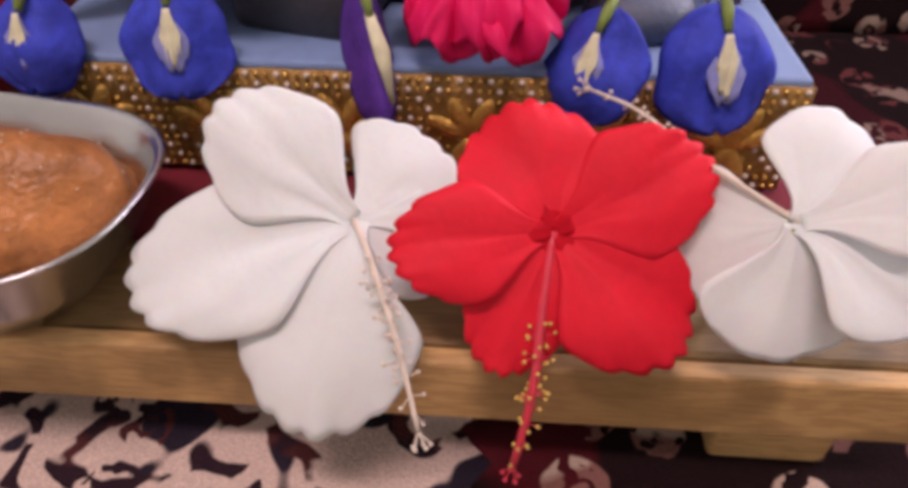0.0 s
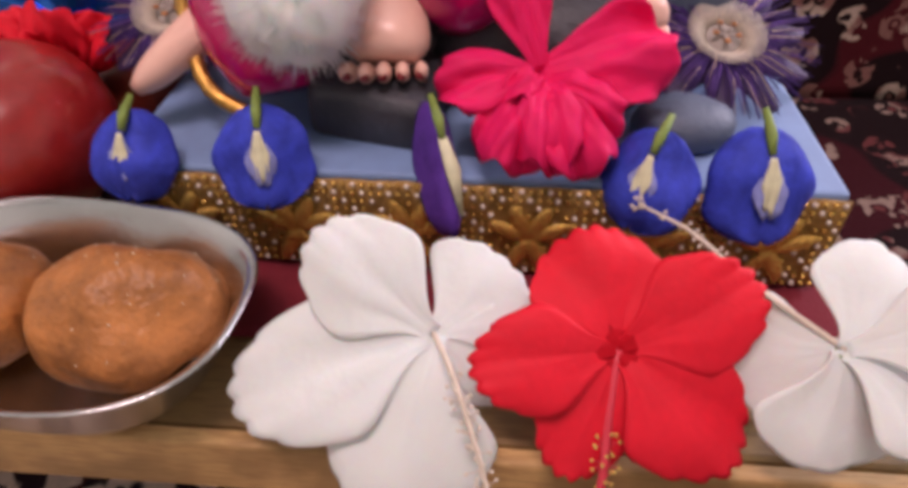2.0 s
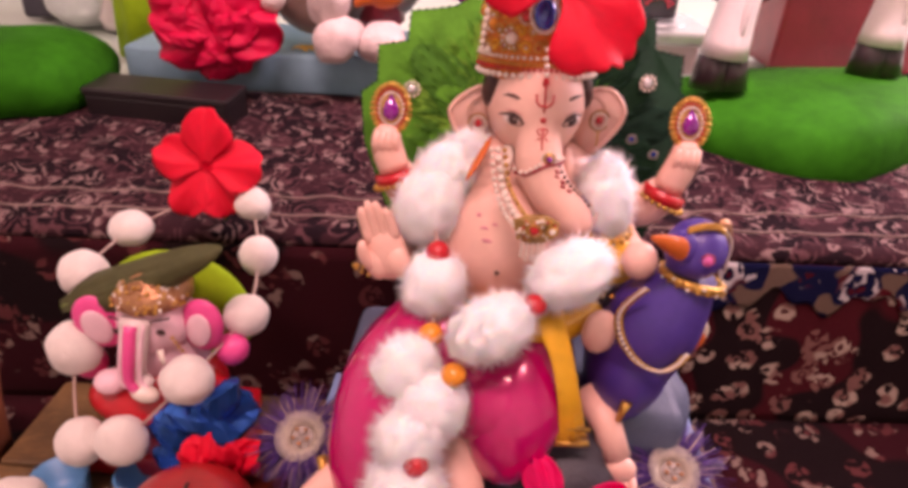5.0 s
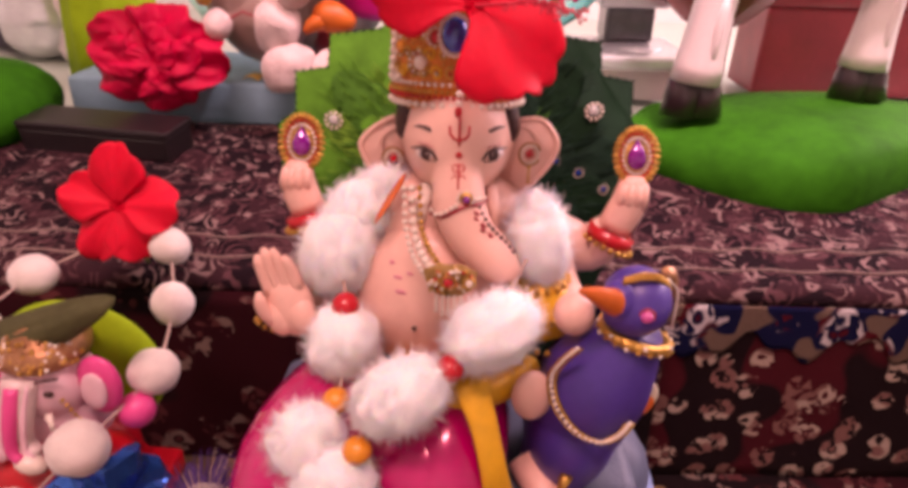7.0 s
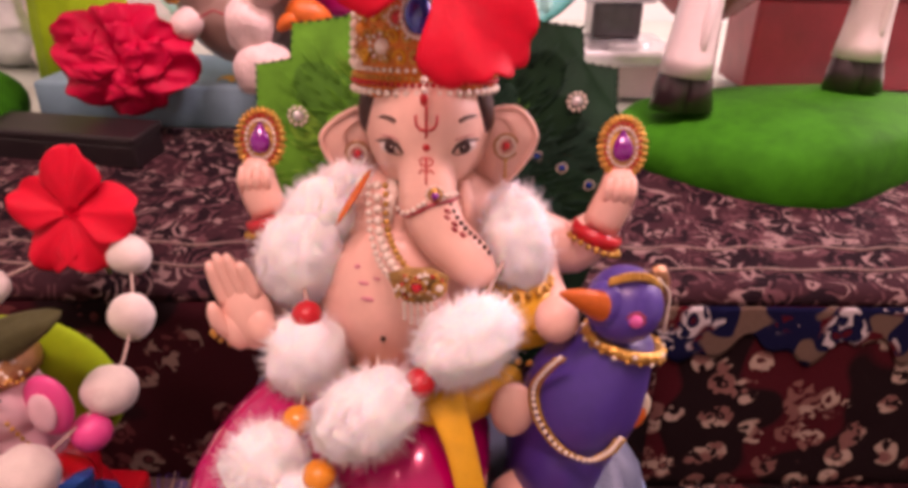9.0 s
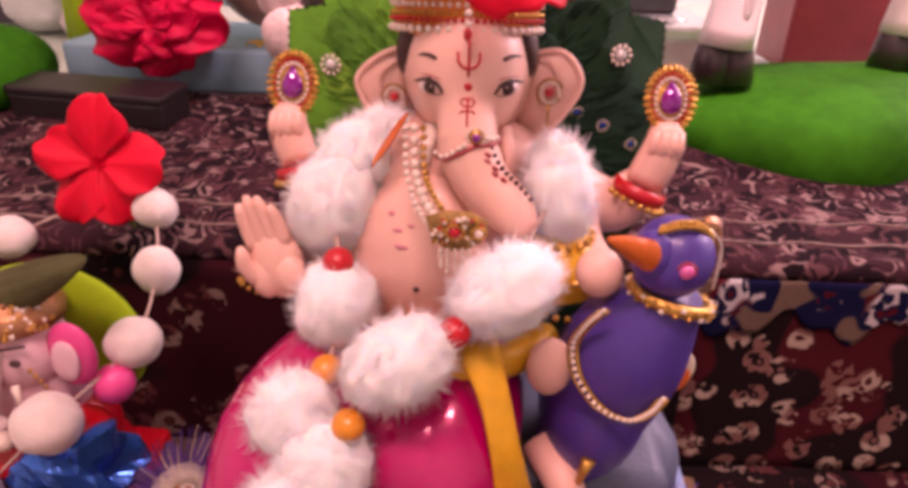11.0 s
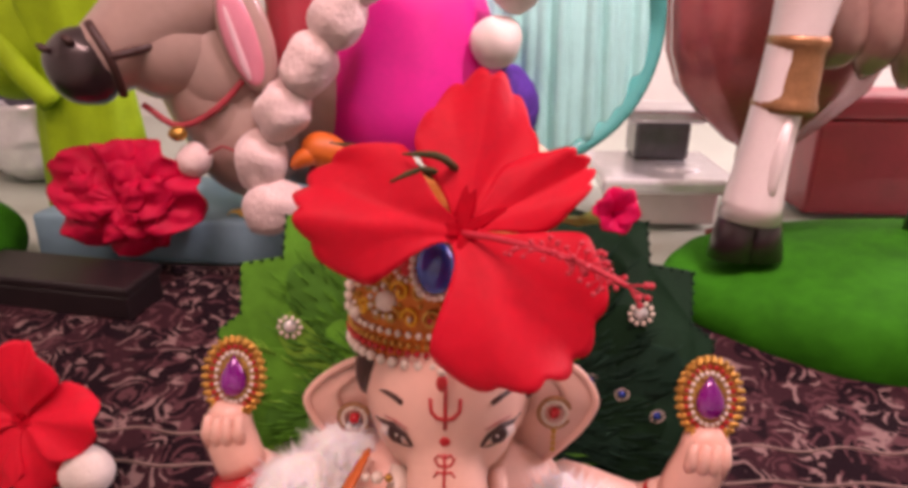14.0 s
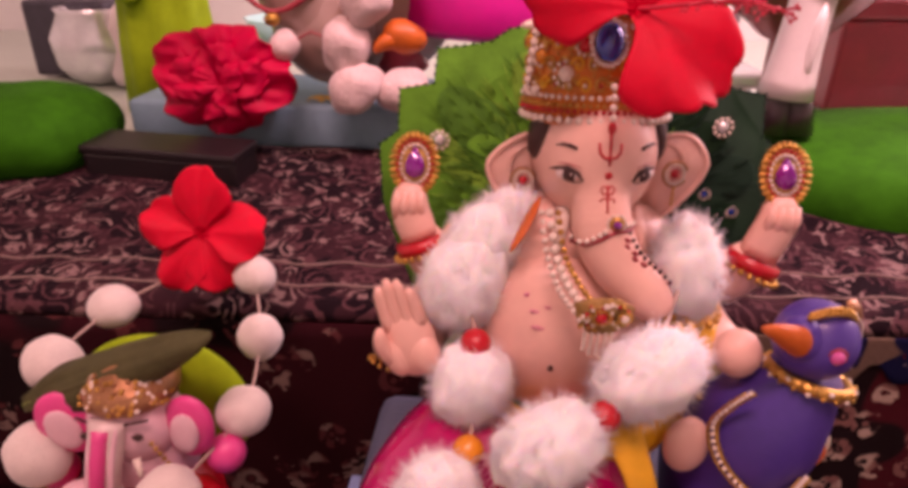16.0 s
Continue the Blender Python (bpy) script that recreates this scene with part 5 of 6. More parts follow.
def feather(deg, r0, r1, wide, lift, material, barb):
    """A soft flat feather lying on the fan, with fine barbs round its tip."""
    a = radians(deg)
    d, q = Vector((math.cos(a), math.sin(a), 0)), Vector((-math.sin(a), math.cos(a), 0))
    spine = [r0 + (r1 - r0) * t for t in (0, 0.2, 0.45, 0.7, 0.86, 0.96, 1.0)]
    st.tube([FAN @ (d * r + Vector((0, 0, lift))) for r in spine], [wide * k for k in (0.35, 0.7, 0.95, 1.0, 0.82, 0.5, 0.15)], material, 20, 0.07, FAN.to_3x3() @ q)
    for k in range(26):
        side = random.uniform(-1, 1)
        p = d * (r0 + (r1 - r0) * random.uniform(0.45, 0.92)) + q * side * wide * 0.7
        e = p + d * random.uniform(0.010, 0.018) + q * side * 0.006
        st.tube([FAN @ (p + Vector((0, 0, lift + 0.0012))), FAN @ ((p + e) / 2 + Vector((0, 0, lift + 0.0022))), FAN @ (e + Vector((0, 0, lift)))], [0.0004, 0.0006, 0.0002], barb, 4)


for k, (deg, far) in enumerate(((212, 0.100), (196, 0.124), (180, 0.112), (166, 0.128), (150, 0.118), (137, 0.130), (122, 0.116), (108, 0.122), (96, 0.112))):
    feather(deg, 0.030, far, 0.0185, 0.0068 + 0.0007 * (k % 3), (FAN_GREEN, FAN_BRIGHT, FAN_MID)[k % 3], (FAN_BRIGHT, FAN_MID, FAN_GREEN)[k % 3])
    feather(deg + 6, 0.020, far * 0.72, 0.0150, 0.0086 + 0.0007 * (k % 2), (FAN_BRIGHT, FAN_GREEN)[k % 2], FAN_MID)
# Right-hand feathers, their colour darkened to stand for shade.
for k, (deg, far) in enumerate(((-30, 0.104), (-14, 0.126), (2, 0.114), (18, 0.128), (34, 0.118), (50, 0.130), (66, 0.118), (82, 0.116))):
    feather(deg, 0.030, far, 0.0185, 0.0068 + 0.0007 * (k % 3), FAN_SHADED if k % 3 else FAN_DEEP, FAN_DEEP)
    feather(deg + 7, 0.020, far * 0.72, 0.0150, 0.0086 + 0.0007 * (k % 2), FAN_DEEP if k % 2 else FAN_SHADED, FAN_DEEP if k % 4 else FAN_MID)
pts = []
for (x0, y0), (x1, y1) in zip(outline, outline[1:]):
    n = max(1, int(math.hypot(x1 - x0, y1 - y0) / 0.0048))
    pts += [FAN @ Vector((x0 + (x1 - x0) * i / n, y0 + (y1 - y0) * i / n, 0.006)) for i in range(n)]
st.beads(pts, 0.0011, FAN_DEEP, 6, 4)
for x, y in ((-0.096, 0.056), (0.096, 0.068), (0.070, 0.03), (0.088, 0.022), (-0.072, 0.010), (0.108, 0.010)):
    c = FAN @ Vector((x, y, 0.010))
    big = abs(x) > 0.09 and y > 0.05
    st.ball(c, (0.0042, 0.003, 0.0042) if big else 0.0020, SILVER if big else BLUE_GEM, seg=12, rings=8)
    st.beads([c + Vector(((0.006 if big else 0.0036) * math.cos(a), -0.001, (0.006 if big else 0.0036) * math.sin(a))) for a in np.linspace(0, 6.28, 11)[:-1]], 0.0014 if big else 0.0006, PEARL)
solid("seated_statue", st, "painted seated elephant-headed statue with gold crown and feather fan", "statue")

# ---- the fluffy garland on the statue ----
garland = thing("fluffy_garland", (-0.05, 0.36, 0.26), "white fluffy pompom garland with red and orange beads", "garland")


def pompom(c, r, turn, seed, hairs=3600, wild=0.0052):
    r = tuple(q * 1.14 for q in r)
    c, rnd, m = Vector(c), random.Random(seed), M()
    m.ball(c, tuple(q * 0.95 for q in r), FLUFF, turn, 28, 20, 0.20, 120)
    for i in range(hairs):
        d = Vector((rnd.gauss(0, 1), rnd.gauss(0, 1), rnd.gauss(0, 1))).normalized()
        p = c + turn @ Vector((d.x * r[0] * 0.78, d.y * r[1] * 0.78, d.z * r[2] * 0.78))
        e = c + turn @ Vector((d.x * r[0], d.y * r[1], d.z * r[2])) + Vector((rnd.gauss(0, 1), rnd.gauss(0, 1), rnd.gauss(0, 1))) * 0.0019 + (turn @ d) * rnd.uniform(-0.0015, wild)
        s = (turn @ d).orthogonal().normalized() * 0.00036
        t = (turn @ d).cross(s).normalized() * 0.00036
        m.add([p + s, p - s * 0.5 + t, p - s * 0.5 - t, e], [(0, 1, 3), (1, 2, 3), (2, 0, 3)], FLUFF)
    return part("pompom", m, garland)


for i, (c, r, a) in enumerate([((-0.078, 0.414, 0.436), (0.0225, 0.018, 0.027), 24), ((-0.067, 0.425, 0.456), (0.0195, 0.016, 0.024), 38), ((-0.054, 0.438, 0.469), (0.014, 0.013, 0.018), 48), ((-0.073, 0.382, 0.389), (0.020, 0.017, 0.025), 5), ((-0.090, 0.338, 0.348), (0.021, 0.017, 0.027), 10), ((-0.072, 0.322, 0.333), (0.022, 0.018, 0.026), 16),
                               ((-0.035, 0.335, 0.390), (0.027, 0.019, 0.0185), -32), ((0.014, 0.355, 0.420), (0.027, 0.019, 0.0185), -36), ((0.0445, 0.413, 0.4465), (0.0175, 0.017, 0.031), -8), ((-0.086, 0.304, 0.320), (0.020, 0.016, 0.020), 10), ((-0.087, 0.292, 0.290), (0.024, 0.018, 0.024), 24)]):
    pompom(c, r, rot(0, a, 0), i, wild=0.0085 if i > 8 else 0.0055)
for c, mt in (((-0.071, 0.384, 0.417), RED_PAINT), ((-0.008, 0.341, 0.405), RED_PAINT), ((-0.074, 0.352, 0.371), ORANGE), ((-0.058, 0.322, 0.362), ORANGE), ((-0.080, 0.289, 0.316), RED_PAINT)):
    m = M()
    m.ball(c, (0.0085, 0.0085, 0.0075), mt, seg=18, rings=12, lump=0.05, freq=90)
    part("bead", m, garland)
m = M()
m.tube(smooth_line([(-0.060, 0.436, 0.466), (-0.077, 0.415, 0.440), (-0.071, 0.386, 0.417), (-0.074, 0.382, 0.386), (-0.074, 0.354, 0.371), (-0.098, 0.338, 0.345)], 20), 0.0012, THREAD, 6)
m.tube(smooth_line([(0.044, 0.412, 0.452), (0.014, 0.355, 0.424), (-0.008, 0.343, 0.405), (-0.034, 0.335, 0.388), (-0.058, 0.324, 0.362), (-0.080, 0.320, 0.330), (-0.078, 0.294, 0.316), (-0.096, 0.290, 0.284)], 24), 0.0012, THREAD, 6)
part("thread", m, garland)
hibiscus("large red hibiscus tucked on the statue's crown", (-0.001, 0.408, 0.586), (0.1, -0.85, 0.5),
         [((-0.056, 0.408, 0.598), 0.046, 0.17), ((0.008, 0.436, 0.635), 0.042, 0.06), ((0.034, 0.382, 0.548), 0.062, 0.18), ((0.043, 0.420, 0.608), 0.026, 0.05)],
         RED_PETAL, [(0.014, 0.390, 0.590), (0.030, 0.366, 0.594), (0.042, 0.354, 0.592)], RED_STAMEN, RED_STAMEN, (-0.003, 0.442, 0.584), "", 0.3, 5, 0.06, 0.0010, 52, 0.005)
bud = thing("pink_bud", (0.050, 0.398, 0.590), "small hot pink bud tucked beside the crown hibiscus", "flower")
for i in range(5):
    a = 2 * math.pi * i / 5
    m = M()
    petal(m, (0.046, 0.402, 0.596), (0.047 + 0.0065 * math.cos(a), 0.394, 0.599 + 0.0075 * math.sin(a)), (0.1, -0.9, 0.4), 0.010, PINK_PETAL, 0.3, 0.3, 0.02, 2, 8, 8, seed=i, neck=0.3)
    part("petal", m, bud)
m = M()
m.tube([(0.046, 0.402, 0.596), (0.040, 0.425, 0.585), (0.032, 0.445, 0.580)], [0.003, 0.0018, 0.0014], GREEN_SEPAL, 8)
part("calyx", m, bud)
for a, b, c in (((-0.006, 0.424, 0.598), (-0.026, 0.418, 0.610), (-0.046, 0.420, 0.613)), ((-0.002, 0.424, 0.600), (-0.014, 0.412, 0.606), (-0.024, 0.408, 0.603)), ((0.0, 0.424, 0.600), (-0.008, 0.410, 0.611), (-0.020, 0.409, 0.612))):
    m = M()
    m.tube(smooth_line([a, b, c], 8), [0.0010, 0.0013, 0.0014, 0.0014, 0.0013, 0.0011, 0.0008, 0.0003], LEAF, 6)
    solid("flower_stalk", m, "thin dark green stalk behind the crown hibiscus", "stalk")


# ---- the small statue and its offerings ----
sm = M()
SX, SY, SZ = -0.311, 0.453, STOOL
sm.ball((SX + 0.006, SY + 0.02, 0.270), (0.066, 0.012, 0.062), LIME, seg=28, rings=18)
sm.ball((SX, SY - 0.005, 0.205), (0.050, 0.040, 0.042), RED_PAINT, seg=24, rings=16)
sm.ball((SX, SY - 0.026, 0.216), (0.062, 0.036, 0.026), RED_PAINT, seg=24, rings=12)
sm.ball((SX, SY - 0.01, 0.185), (0.060, 0.045, 0.020), RED_PAINT, seg=24, rings=12)
sm.ball((SX, SY - 0.005, 0.250), (0.038, 0.030, 0.036), PALE_PINK, seg=24, rings=16)
sm.ball((SX + 0.002, SY - 0.012, 0.286), (0.032, 0.028, 0.034), PALE_PINK, seg=24, rings=16)
for s in (-1, 1):
    sm.ball((SX + 0.001 + s * 0.042, SY - 0.022, 0.287), (0.019, 0.007, 0.026), HOT_PINK, rot(0, s * 14, -s * 12), 20, 14)
    sm.ball((SX + 0.001 + s * 0.041, SY - 0.0285, 0.286), (0.011, 0.003, 0.017), PALE_PINK, rot(0, s * 14, -s * 12), 16, 10)
    sm.ball((SX + s * 0.017, SY - 0.040, 0.292), (0.004, 0.002, 0.0028), HAIR, seg=10, rings=6)
    sm.tube([(SX + s * 0.010, SY - 0.040, 0.302), (SX + s * 0.024, SY - 0.036, 0.303)], 0.001, HAIR, 6)
    sm.ball((SX + s * 0.062, SY - 0.015, 0.258 - 0.02 * (s < 0)), 0.014, HOT_PINK, seg=16, rings=10)
    sm.ball((SX + s * 0.03, SY - 0.045, 0.244), (0.014, 0.012, 0.010), PALE_PINK, seg=14, rings=10)
tl = smooth_line([(SX - 0.002, SY - 0.036, 0.302), (SX - 0.004, SY - 0.046, 0.280), (SX - 0.006, SY - 0.050, 0.256), (SX + 0.006, SY - 0.054, 0.247)], 14)
sm.tube(tl, [0.0125 - 0.0004 * i for i in range(14)], EYE_WHITE, 14)
for s in (-1, 1):
    sm.tube([p + Vector((s * 0.0075, -0.0072, 0)) for p in tl[:12]], 0.0022, PALE_PINK, 8)
    sm.tube([(SX + s * 0.014, SY - 0.042, 0.276), (SX + s * 0.018, SY - 0.048, 0.266)], [0.003, 0.0015], PEARL, 8)
sm.tube([p + Vector((0, -0.010, 0)) for p in tl[:12]], [0.006 - 0.0002 * i for i in range(12)], HOT_PINK, 8)
sm.ball((SX + 0.004, SY - 0.060, 0.246), (0.012, 0.008, 0.007), PEARL, rot(0, 20, 0), 14, 8)
sm.lathe([(0.0, -0.004), (0.031, -0.004), (0.032, 0.004), (0.027, 0.010), (0.020, 0.016), (0.010, 0.026), (0, 0.030)], BRONZE, pose(SX + 0.002, SY - 0.008, 0.310), 24)
for i in range(110):
    a, z = random.uniform(3.3, 6.1), random.uniform(0, 0.018)
    r = 0.034 - z * 0.75
    sm.ball((SX + 0.002 + r * math.cos(a), SY - 0.008 + r * math.sin(a), 0.309 + z), 0.0019, random.choice((GOLD, PEARL, BRONZE, GOLD)), seg=6, rings=4)
for i in range(9):
    sm.ball((SX + 0.024 + 0.0015 * i, SY - 0.038 + 0.001 * i, 0.285 - 0.005 * i), 0.0018, GOLD, seg=6, rings=4)
sm.v = [(x + 0.005, y, z + 0.025) for x, y, z in sm.v]
sm.ball((SX + 0.004, SY - 0.012, 0.200), (0.060, 0.042, 0.024), RED_PAINT, seg=24, rings=12)
sm.box((SX, SY - 0.005, 0.1785), (0.13, 0.10, 0.024), RED_PAINT, 0.004, YAW)
solid("small_statue", sm, "small pink-faced elephant-headed figure in red beside the large statue", "statue")

cg = thing("cotton_garland", (SX, SY, 0.2), "white cotton ball garland looped round the small statue", "garland")
balls = [(-0.247, 0.548, 0.366, .017, .017), (-0.235, 0.508, 0.334, .017, .020), (-0.236, 0.458, 0.304, .020, .018), (-0.352, 0.522, 0.350, .020, .016), (-0.368, 0.462, 0.338, .021, .021), (-0.370, 0.425, 0.288, .021, .024), (-0.268, 0.398, 0.282, .022, .020), (-0.358, 0.382, 0.226, .020, .022), (-0.322, 0.380, 0.232, .021, .022)]
for i, (x, y, z, rx, rz) in enumerate(balls):
    m = M()
    m.ball((x, y, z), (rx, rx * 0.9, rz), COTTON, rot(0, 20 * math.sin(i * 2.1), 0), 22, 14, 0.10, 70)
    part("cotton_ball", m, cg)
m = M()
m.tube(smooth_line([balls[k][:3] for k in (6, 2, 1, 0)], 20), 0.0011, THREAD, 6)
m.tube(smooth_line([balls[k][:3] for k in (3, 4, 5, 7, 8, 6)], 24), 0.0011, THREAD, 6)
m.tube(smooth_line([balls[0][:3], (-0.30, 0.555, 0.365), balls[3][:3]], 14), 0.0011, THREAD, 6)
part("thread", m, cg)

lf = M()
petal(lf, (-0.378, 0.436, 0.322), (-0.238, 0.434, 0.384), (0.1, -0.80, 0.60), 0.036, LEAF, 0.06, 0.14, 0.0, 1, 22, 14, neck=0.3, seed=3, cup=-0.25, round_=0.92, crumple=0.12)
lf.tube([(-0.378, 0.436, 0.322), (-0.31, 0.433, 0.3545), (-0.246, 0.4335, 0.381)], [0.0012, 0.0010, 0.0006], GREEN_SEPAL, 6)
solid("bel_leaf", lf, "dark green leaf laid on the small statue's head", "leaf")
hibiscus("red hibiscus leaning on the ledge behind the small statue", (-0.288, 0.556, 0.398), (0.0, -0.8, 0.6),
         [((-0.284, 0.566, 0.452), 0.046, 0.12), ((-0.334, 0.556, 0.414), 0.044, 0.12), ((-0.234, 0.551, 0.402), 0.050, 0.12), ((-0.316, 0.541, 0.356), 0.046, 0.14), ((-0.266, 0.541, 0.356), 0.048, 0.14)],
         RED_PETAL, None, RED_STAMEN, POLLEN, (-0.290, 0.590, 0.326), "", 0.28, 3, 0.04)


def apple(c, r, material, label):
    a = thing("apple", (c[0], c[1], c[2] - r), label, "fruit", "fruit on the stool")
    m = M()
    prof = []
    for i in range(25):
        t = math.pi * i / 24
        q = r * (math.sin(t) ** 0.9) * (1.03 + 0.06 * math.cos(t))
        prof.append((max(q, 0), r * math.cos(t) * 0.93 - 0.16 * r * math.exp(-(t / 0.33) ** 2) + 0.08 * r * math.exp(-((math.pi - t) / 0.3) ** 2)))
    m.lathe(prof, material, Matrix.Translation(c), 32, 1, 1, 5, 0.012)
    part("flesh", m, a)
    m = M()
    m.tube([Vector(c) + Vector((0, 0, r * 0.72)), Vector(c) + Vector((0.003, 0, r * 0.95)), Vector(c) + Vector((0.007, -0.002, r * 1.12))], [0.0016, 0.0012, 0.0016], HAIR, 8)
    part("stem", m, a)


apple((-0.246, 0.310, 0.212), 0.050, APPLE, "glossy dark red apple beside the shrine base")
apple((-0.205, 0.392, 0.199), 0.034, BROWN_RED, "red-brown fruit behind the apple")
bloom = thing("crumpled_red_flower", (-0.232, 0.362, STOOL + 0.001), "crumpled bright red flower tucked behind the apple", "flower")
for k, (tip, w) in enumerate((((-0.262, 0.356, 0.256), 0.034), ((-0.232, 0.350, 0.266), 0.036), ((-0.206, 0.358, 0.254), 0.032), ((-0.246, 0.344, 0.250), 0.030))):
    m = M()
    petal(m, (-0.233, 0.362, 0.222), tip, (0, -0.85, 0.5), w, RED_PETAL, 0.25, 0.4, 0.05, 3, 16, 18, seed=k * 1.9, neck=0.35, crumple=0.25, round_=0.5)
    part("petal", m, bloom)
m = M()
m.tube([(-0.233, 0.362, 0.224), (-0.231, 0.363, 0.195), (-0.232, 0.362, STOOL + 0.001)], [0.005, 0.003, 0.002], GREEN_SEPAL, 8)
part("calyx", m, bloom)
fo = M()
fo.ball((-0.269, 0.408, 0.218), (0.038, 0.024, 0.052), FOIL, rot(0, 8, 0), 22, 16, 0.55, 46)
solid("foil_packet", fo, "crumpled shiny blue foil packet beside the small statue", "packet", smooth=False)
for x, y, r in ((-0.400, 0.342, 0.027), (-0.362, 0.314, 0.027), (-0.322, 0.336, 0.025)):
    solid("cotton_ball", M().ball((x, y, STOOL + r * 0.93), (r, r, r * 0.95), COTTON, None, 24, 16, 0.1, 60), "round white cotton ball on the stool", "cotton ball", "loose cotton balls")
cup = M().lathe([(0.0, 0.002), (0.018, 0.002), (0.022, 0.024), (0.0235, 0.024), (0.020, 0.0), (0.0, 0.0)], BLUE_CUP, pose(-0.384, 0.378, STOOL + 0.001), 24)
solid("blue_cup", cup, "small sky blue plastic cup among cotton balls", "cup")
cup2 = M().lathe([(0.0, 0.002), (0.016, 0.002), (0.020, 0.024), (0.0215, 0.024), (0.018, 0.0), (0.0, 0.0)], BLUE_CUP, pose(-0.318, 0.384, STOOL + 0.001), 24)
solid("blue_cup", cup2, "small sky blue plastic cup among cotton balls", "cup")
po = M().lathe([(0.0, 0.004), (0.034, 0.004), (0.042, 0.09), (0.046, 0.125), (0.049, 0.128), (0.052, 0.124), (0.046, 0.09), (0.038, 0.0), (0.0, 0.0)], CLAY, pose(-0.52, 0.44, FLOOR + 0.006), 36)
solid("clay_pot", po, "orange clay pot standing on the carpet", "pot")

# ---- on the ledge: cow and robed figure on a blue plinth ----
BZ = RISE
dark = thing("dark_box", (-0.440, 0.845, 0.346), "low dark lacquered box lying on the carpet", "box")
part("body", M().box((-0.440, 0.845, 0.3590), (0.198, 0.058, 0.028), BLACK_BOX, 0.003, rot(4, 0, -10)), dark, smooth=False)
part("lid", M().box((-0.440, 0.8445, 0.3775), (0.202, 0.062, 0.011), BLACK_BOX, 0.003, rot(4, 0, -10)), dark, smooth=False)
cw = M()
cw.box((-0.25, 1.03, BZ + 0.029), (0.56, 0.20, 0.057), TRAY_BLUE, 0.006, rot(0, 0, -4))
# body and neck
cw.ball((-0.20, 1.02, 0.53), (0.10, 0.07, 0.10), COW, seg=28, rings=18)
cw.tube(smooth_line([(-0.24, 0.985, 0.47), (-0.29, 0.955, 0.545), (-0.31, 0.95, 0.62), (-0.30, 0.96, 0.68)], 12), [0.055, 0.056, 0.056, 0.055, 0.054, 0.053, 0.052, 0.052, 0.052, 0.052, 0.05, 0.045], COW, 22)
cw.tube(smooth_line([(-0.285, 0.955, 0.66), (-0.335, 0.925, 0.632), (-0.375, 0.905, 0.60), (-0.402, 0.892, 0.583)], 10), [0.058, 0.057, 0.055, 0.052, 0.048, 0.044, 0.041, 0.038, 0.036, 0.03], COW, 22)
cw.ball((-0.398, 0.888, 0.588), (0.040, 0.036, 0.039), COW_DARK, rot(0, 30, 0), 28, 18, 0.06, 40)
for dx, dz in ((-0.022, 0.020), (0.004, 0.028)):
    cw.ball((-0.398 + dx, 0.858, 0.588 + dz), (0.007, 0.004, 0.004), HAIR, rot(0, 30, 0), 12, 8)
cw.ball((-0.330, 0.925, 0.606), (0.062, 0.046, 0.056), COW, rot(0, 25, 0), 30, 20)
cw.ball((-0.290, 0.945, 0.585), (0.056, 0.050, 0.070), COW, rot(0, -12, 0), 30, 20)
cw.ball((-0.268, 0.960, 0.515), (0.066, 0.052, 0.085), COW, rot(0, -16, 0), 30, 20)
cw.ball((-0.238, 0.915, 0.618), (0.027, 0.012, 0.060), COW, rot(0, -14, 28), 22, 18)
cw.ball((-0.240, 0.905, 0.616), (0.018, 0.007, 0.050), EAR_PINK, rot(0, -14, 28), 20, 16)
cw.ball((-0.243, 0.900, 0.612), (0.006, 0.004, 0.040), PALE_PINK, rot(0, -14, 28), 14, 12)
for pts in ([(-0.372, 0.860, 0.632), (-0.352, 0.852, 0.600), (-0.352, 0.868, 0.562)], [(-0.352, 0.852, 0.600), (-0.318, 0.888, 0.612), (-0.272, 0.905, 0.645)]):
    cw.tube(smooth_line(pts, 10), 0.0045, HAIR, 8)
cw.tube(smooth_line([(-0.350, 0.900, 0.548), (-0.312, 0.895, 0.527), (-0.268, 0.902, 0.548), (-0.225, 0.925, 0.60)], 12), 0.0035, ROSE, 8)
cw.ball((-0.312, 0.888, 0.520), (0.010, 0.008, 0.008), GOLD, seg=14, rings=10)
cw.ball((-0.318, 0.886, 0.655), (0.009, 0.005, 0.006), HAIR, seg=12, rings=8)
cw.tube(smooth_line([(-0.17, 1.00, 0.44), (-0.20, 0.99, 0.56), (-0.205, 1.0, 0.70)], 10), 0.035, ROSE, 14)
# robed figure behind
cw.lathe([(0.0, 0.0), (0.100, 0.002), (0.112, 0.012), (0.110, 0.05), (0.100, 0.10), (0.084, 0.15), (0.062, 0.20), (0.03, 0.23), (0.0, 0.235)], ROBE_PINK, pose(-0.078, 1.00, 0.488, 0, 4), 64, 1, 0.62, 9, 0.022)
cw.ball((-0.01, 1.03, 0.53), (0.09, 0.06, 0.07), PURPLE_PETAL, None, 24, 14)
cw.ball((-0.165, 1.055, 0.60), (0.05, 0.05, 0.13), PURPLE_DARK, None, 20, 14)
cw.tube(smooth_line([(-0.02, 0.97, 0.50), (0.05, 0.96, 0.49), (0.09, 0.95, 0.465)], 8), [0.03, 0.028, 0.026, 0.024, 0.022, 0.02, 0.018, 0.012], CREAM, 14)
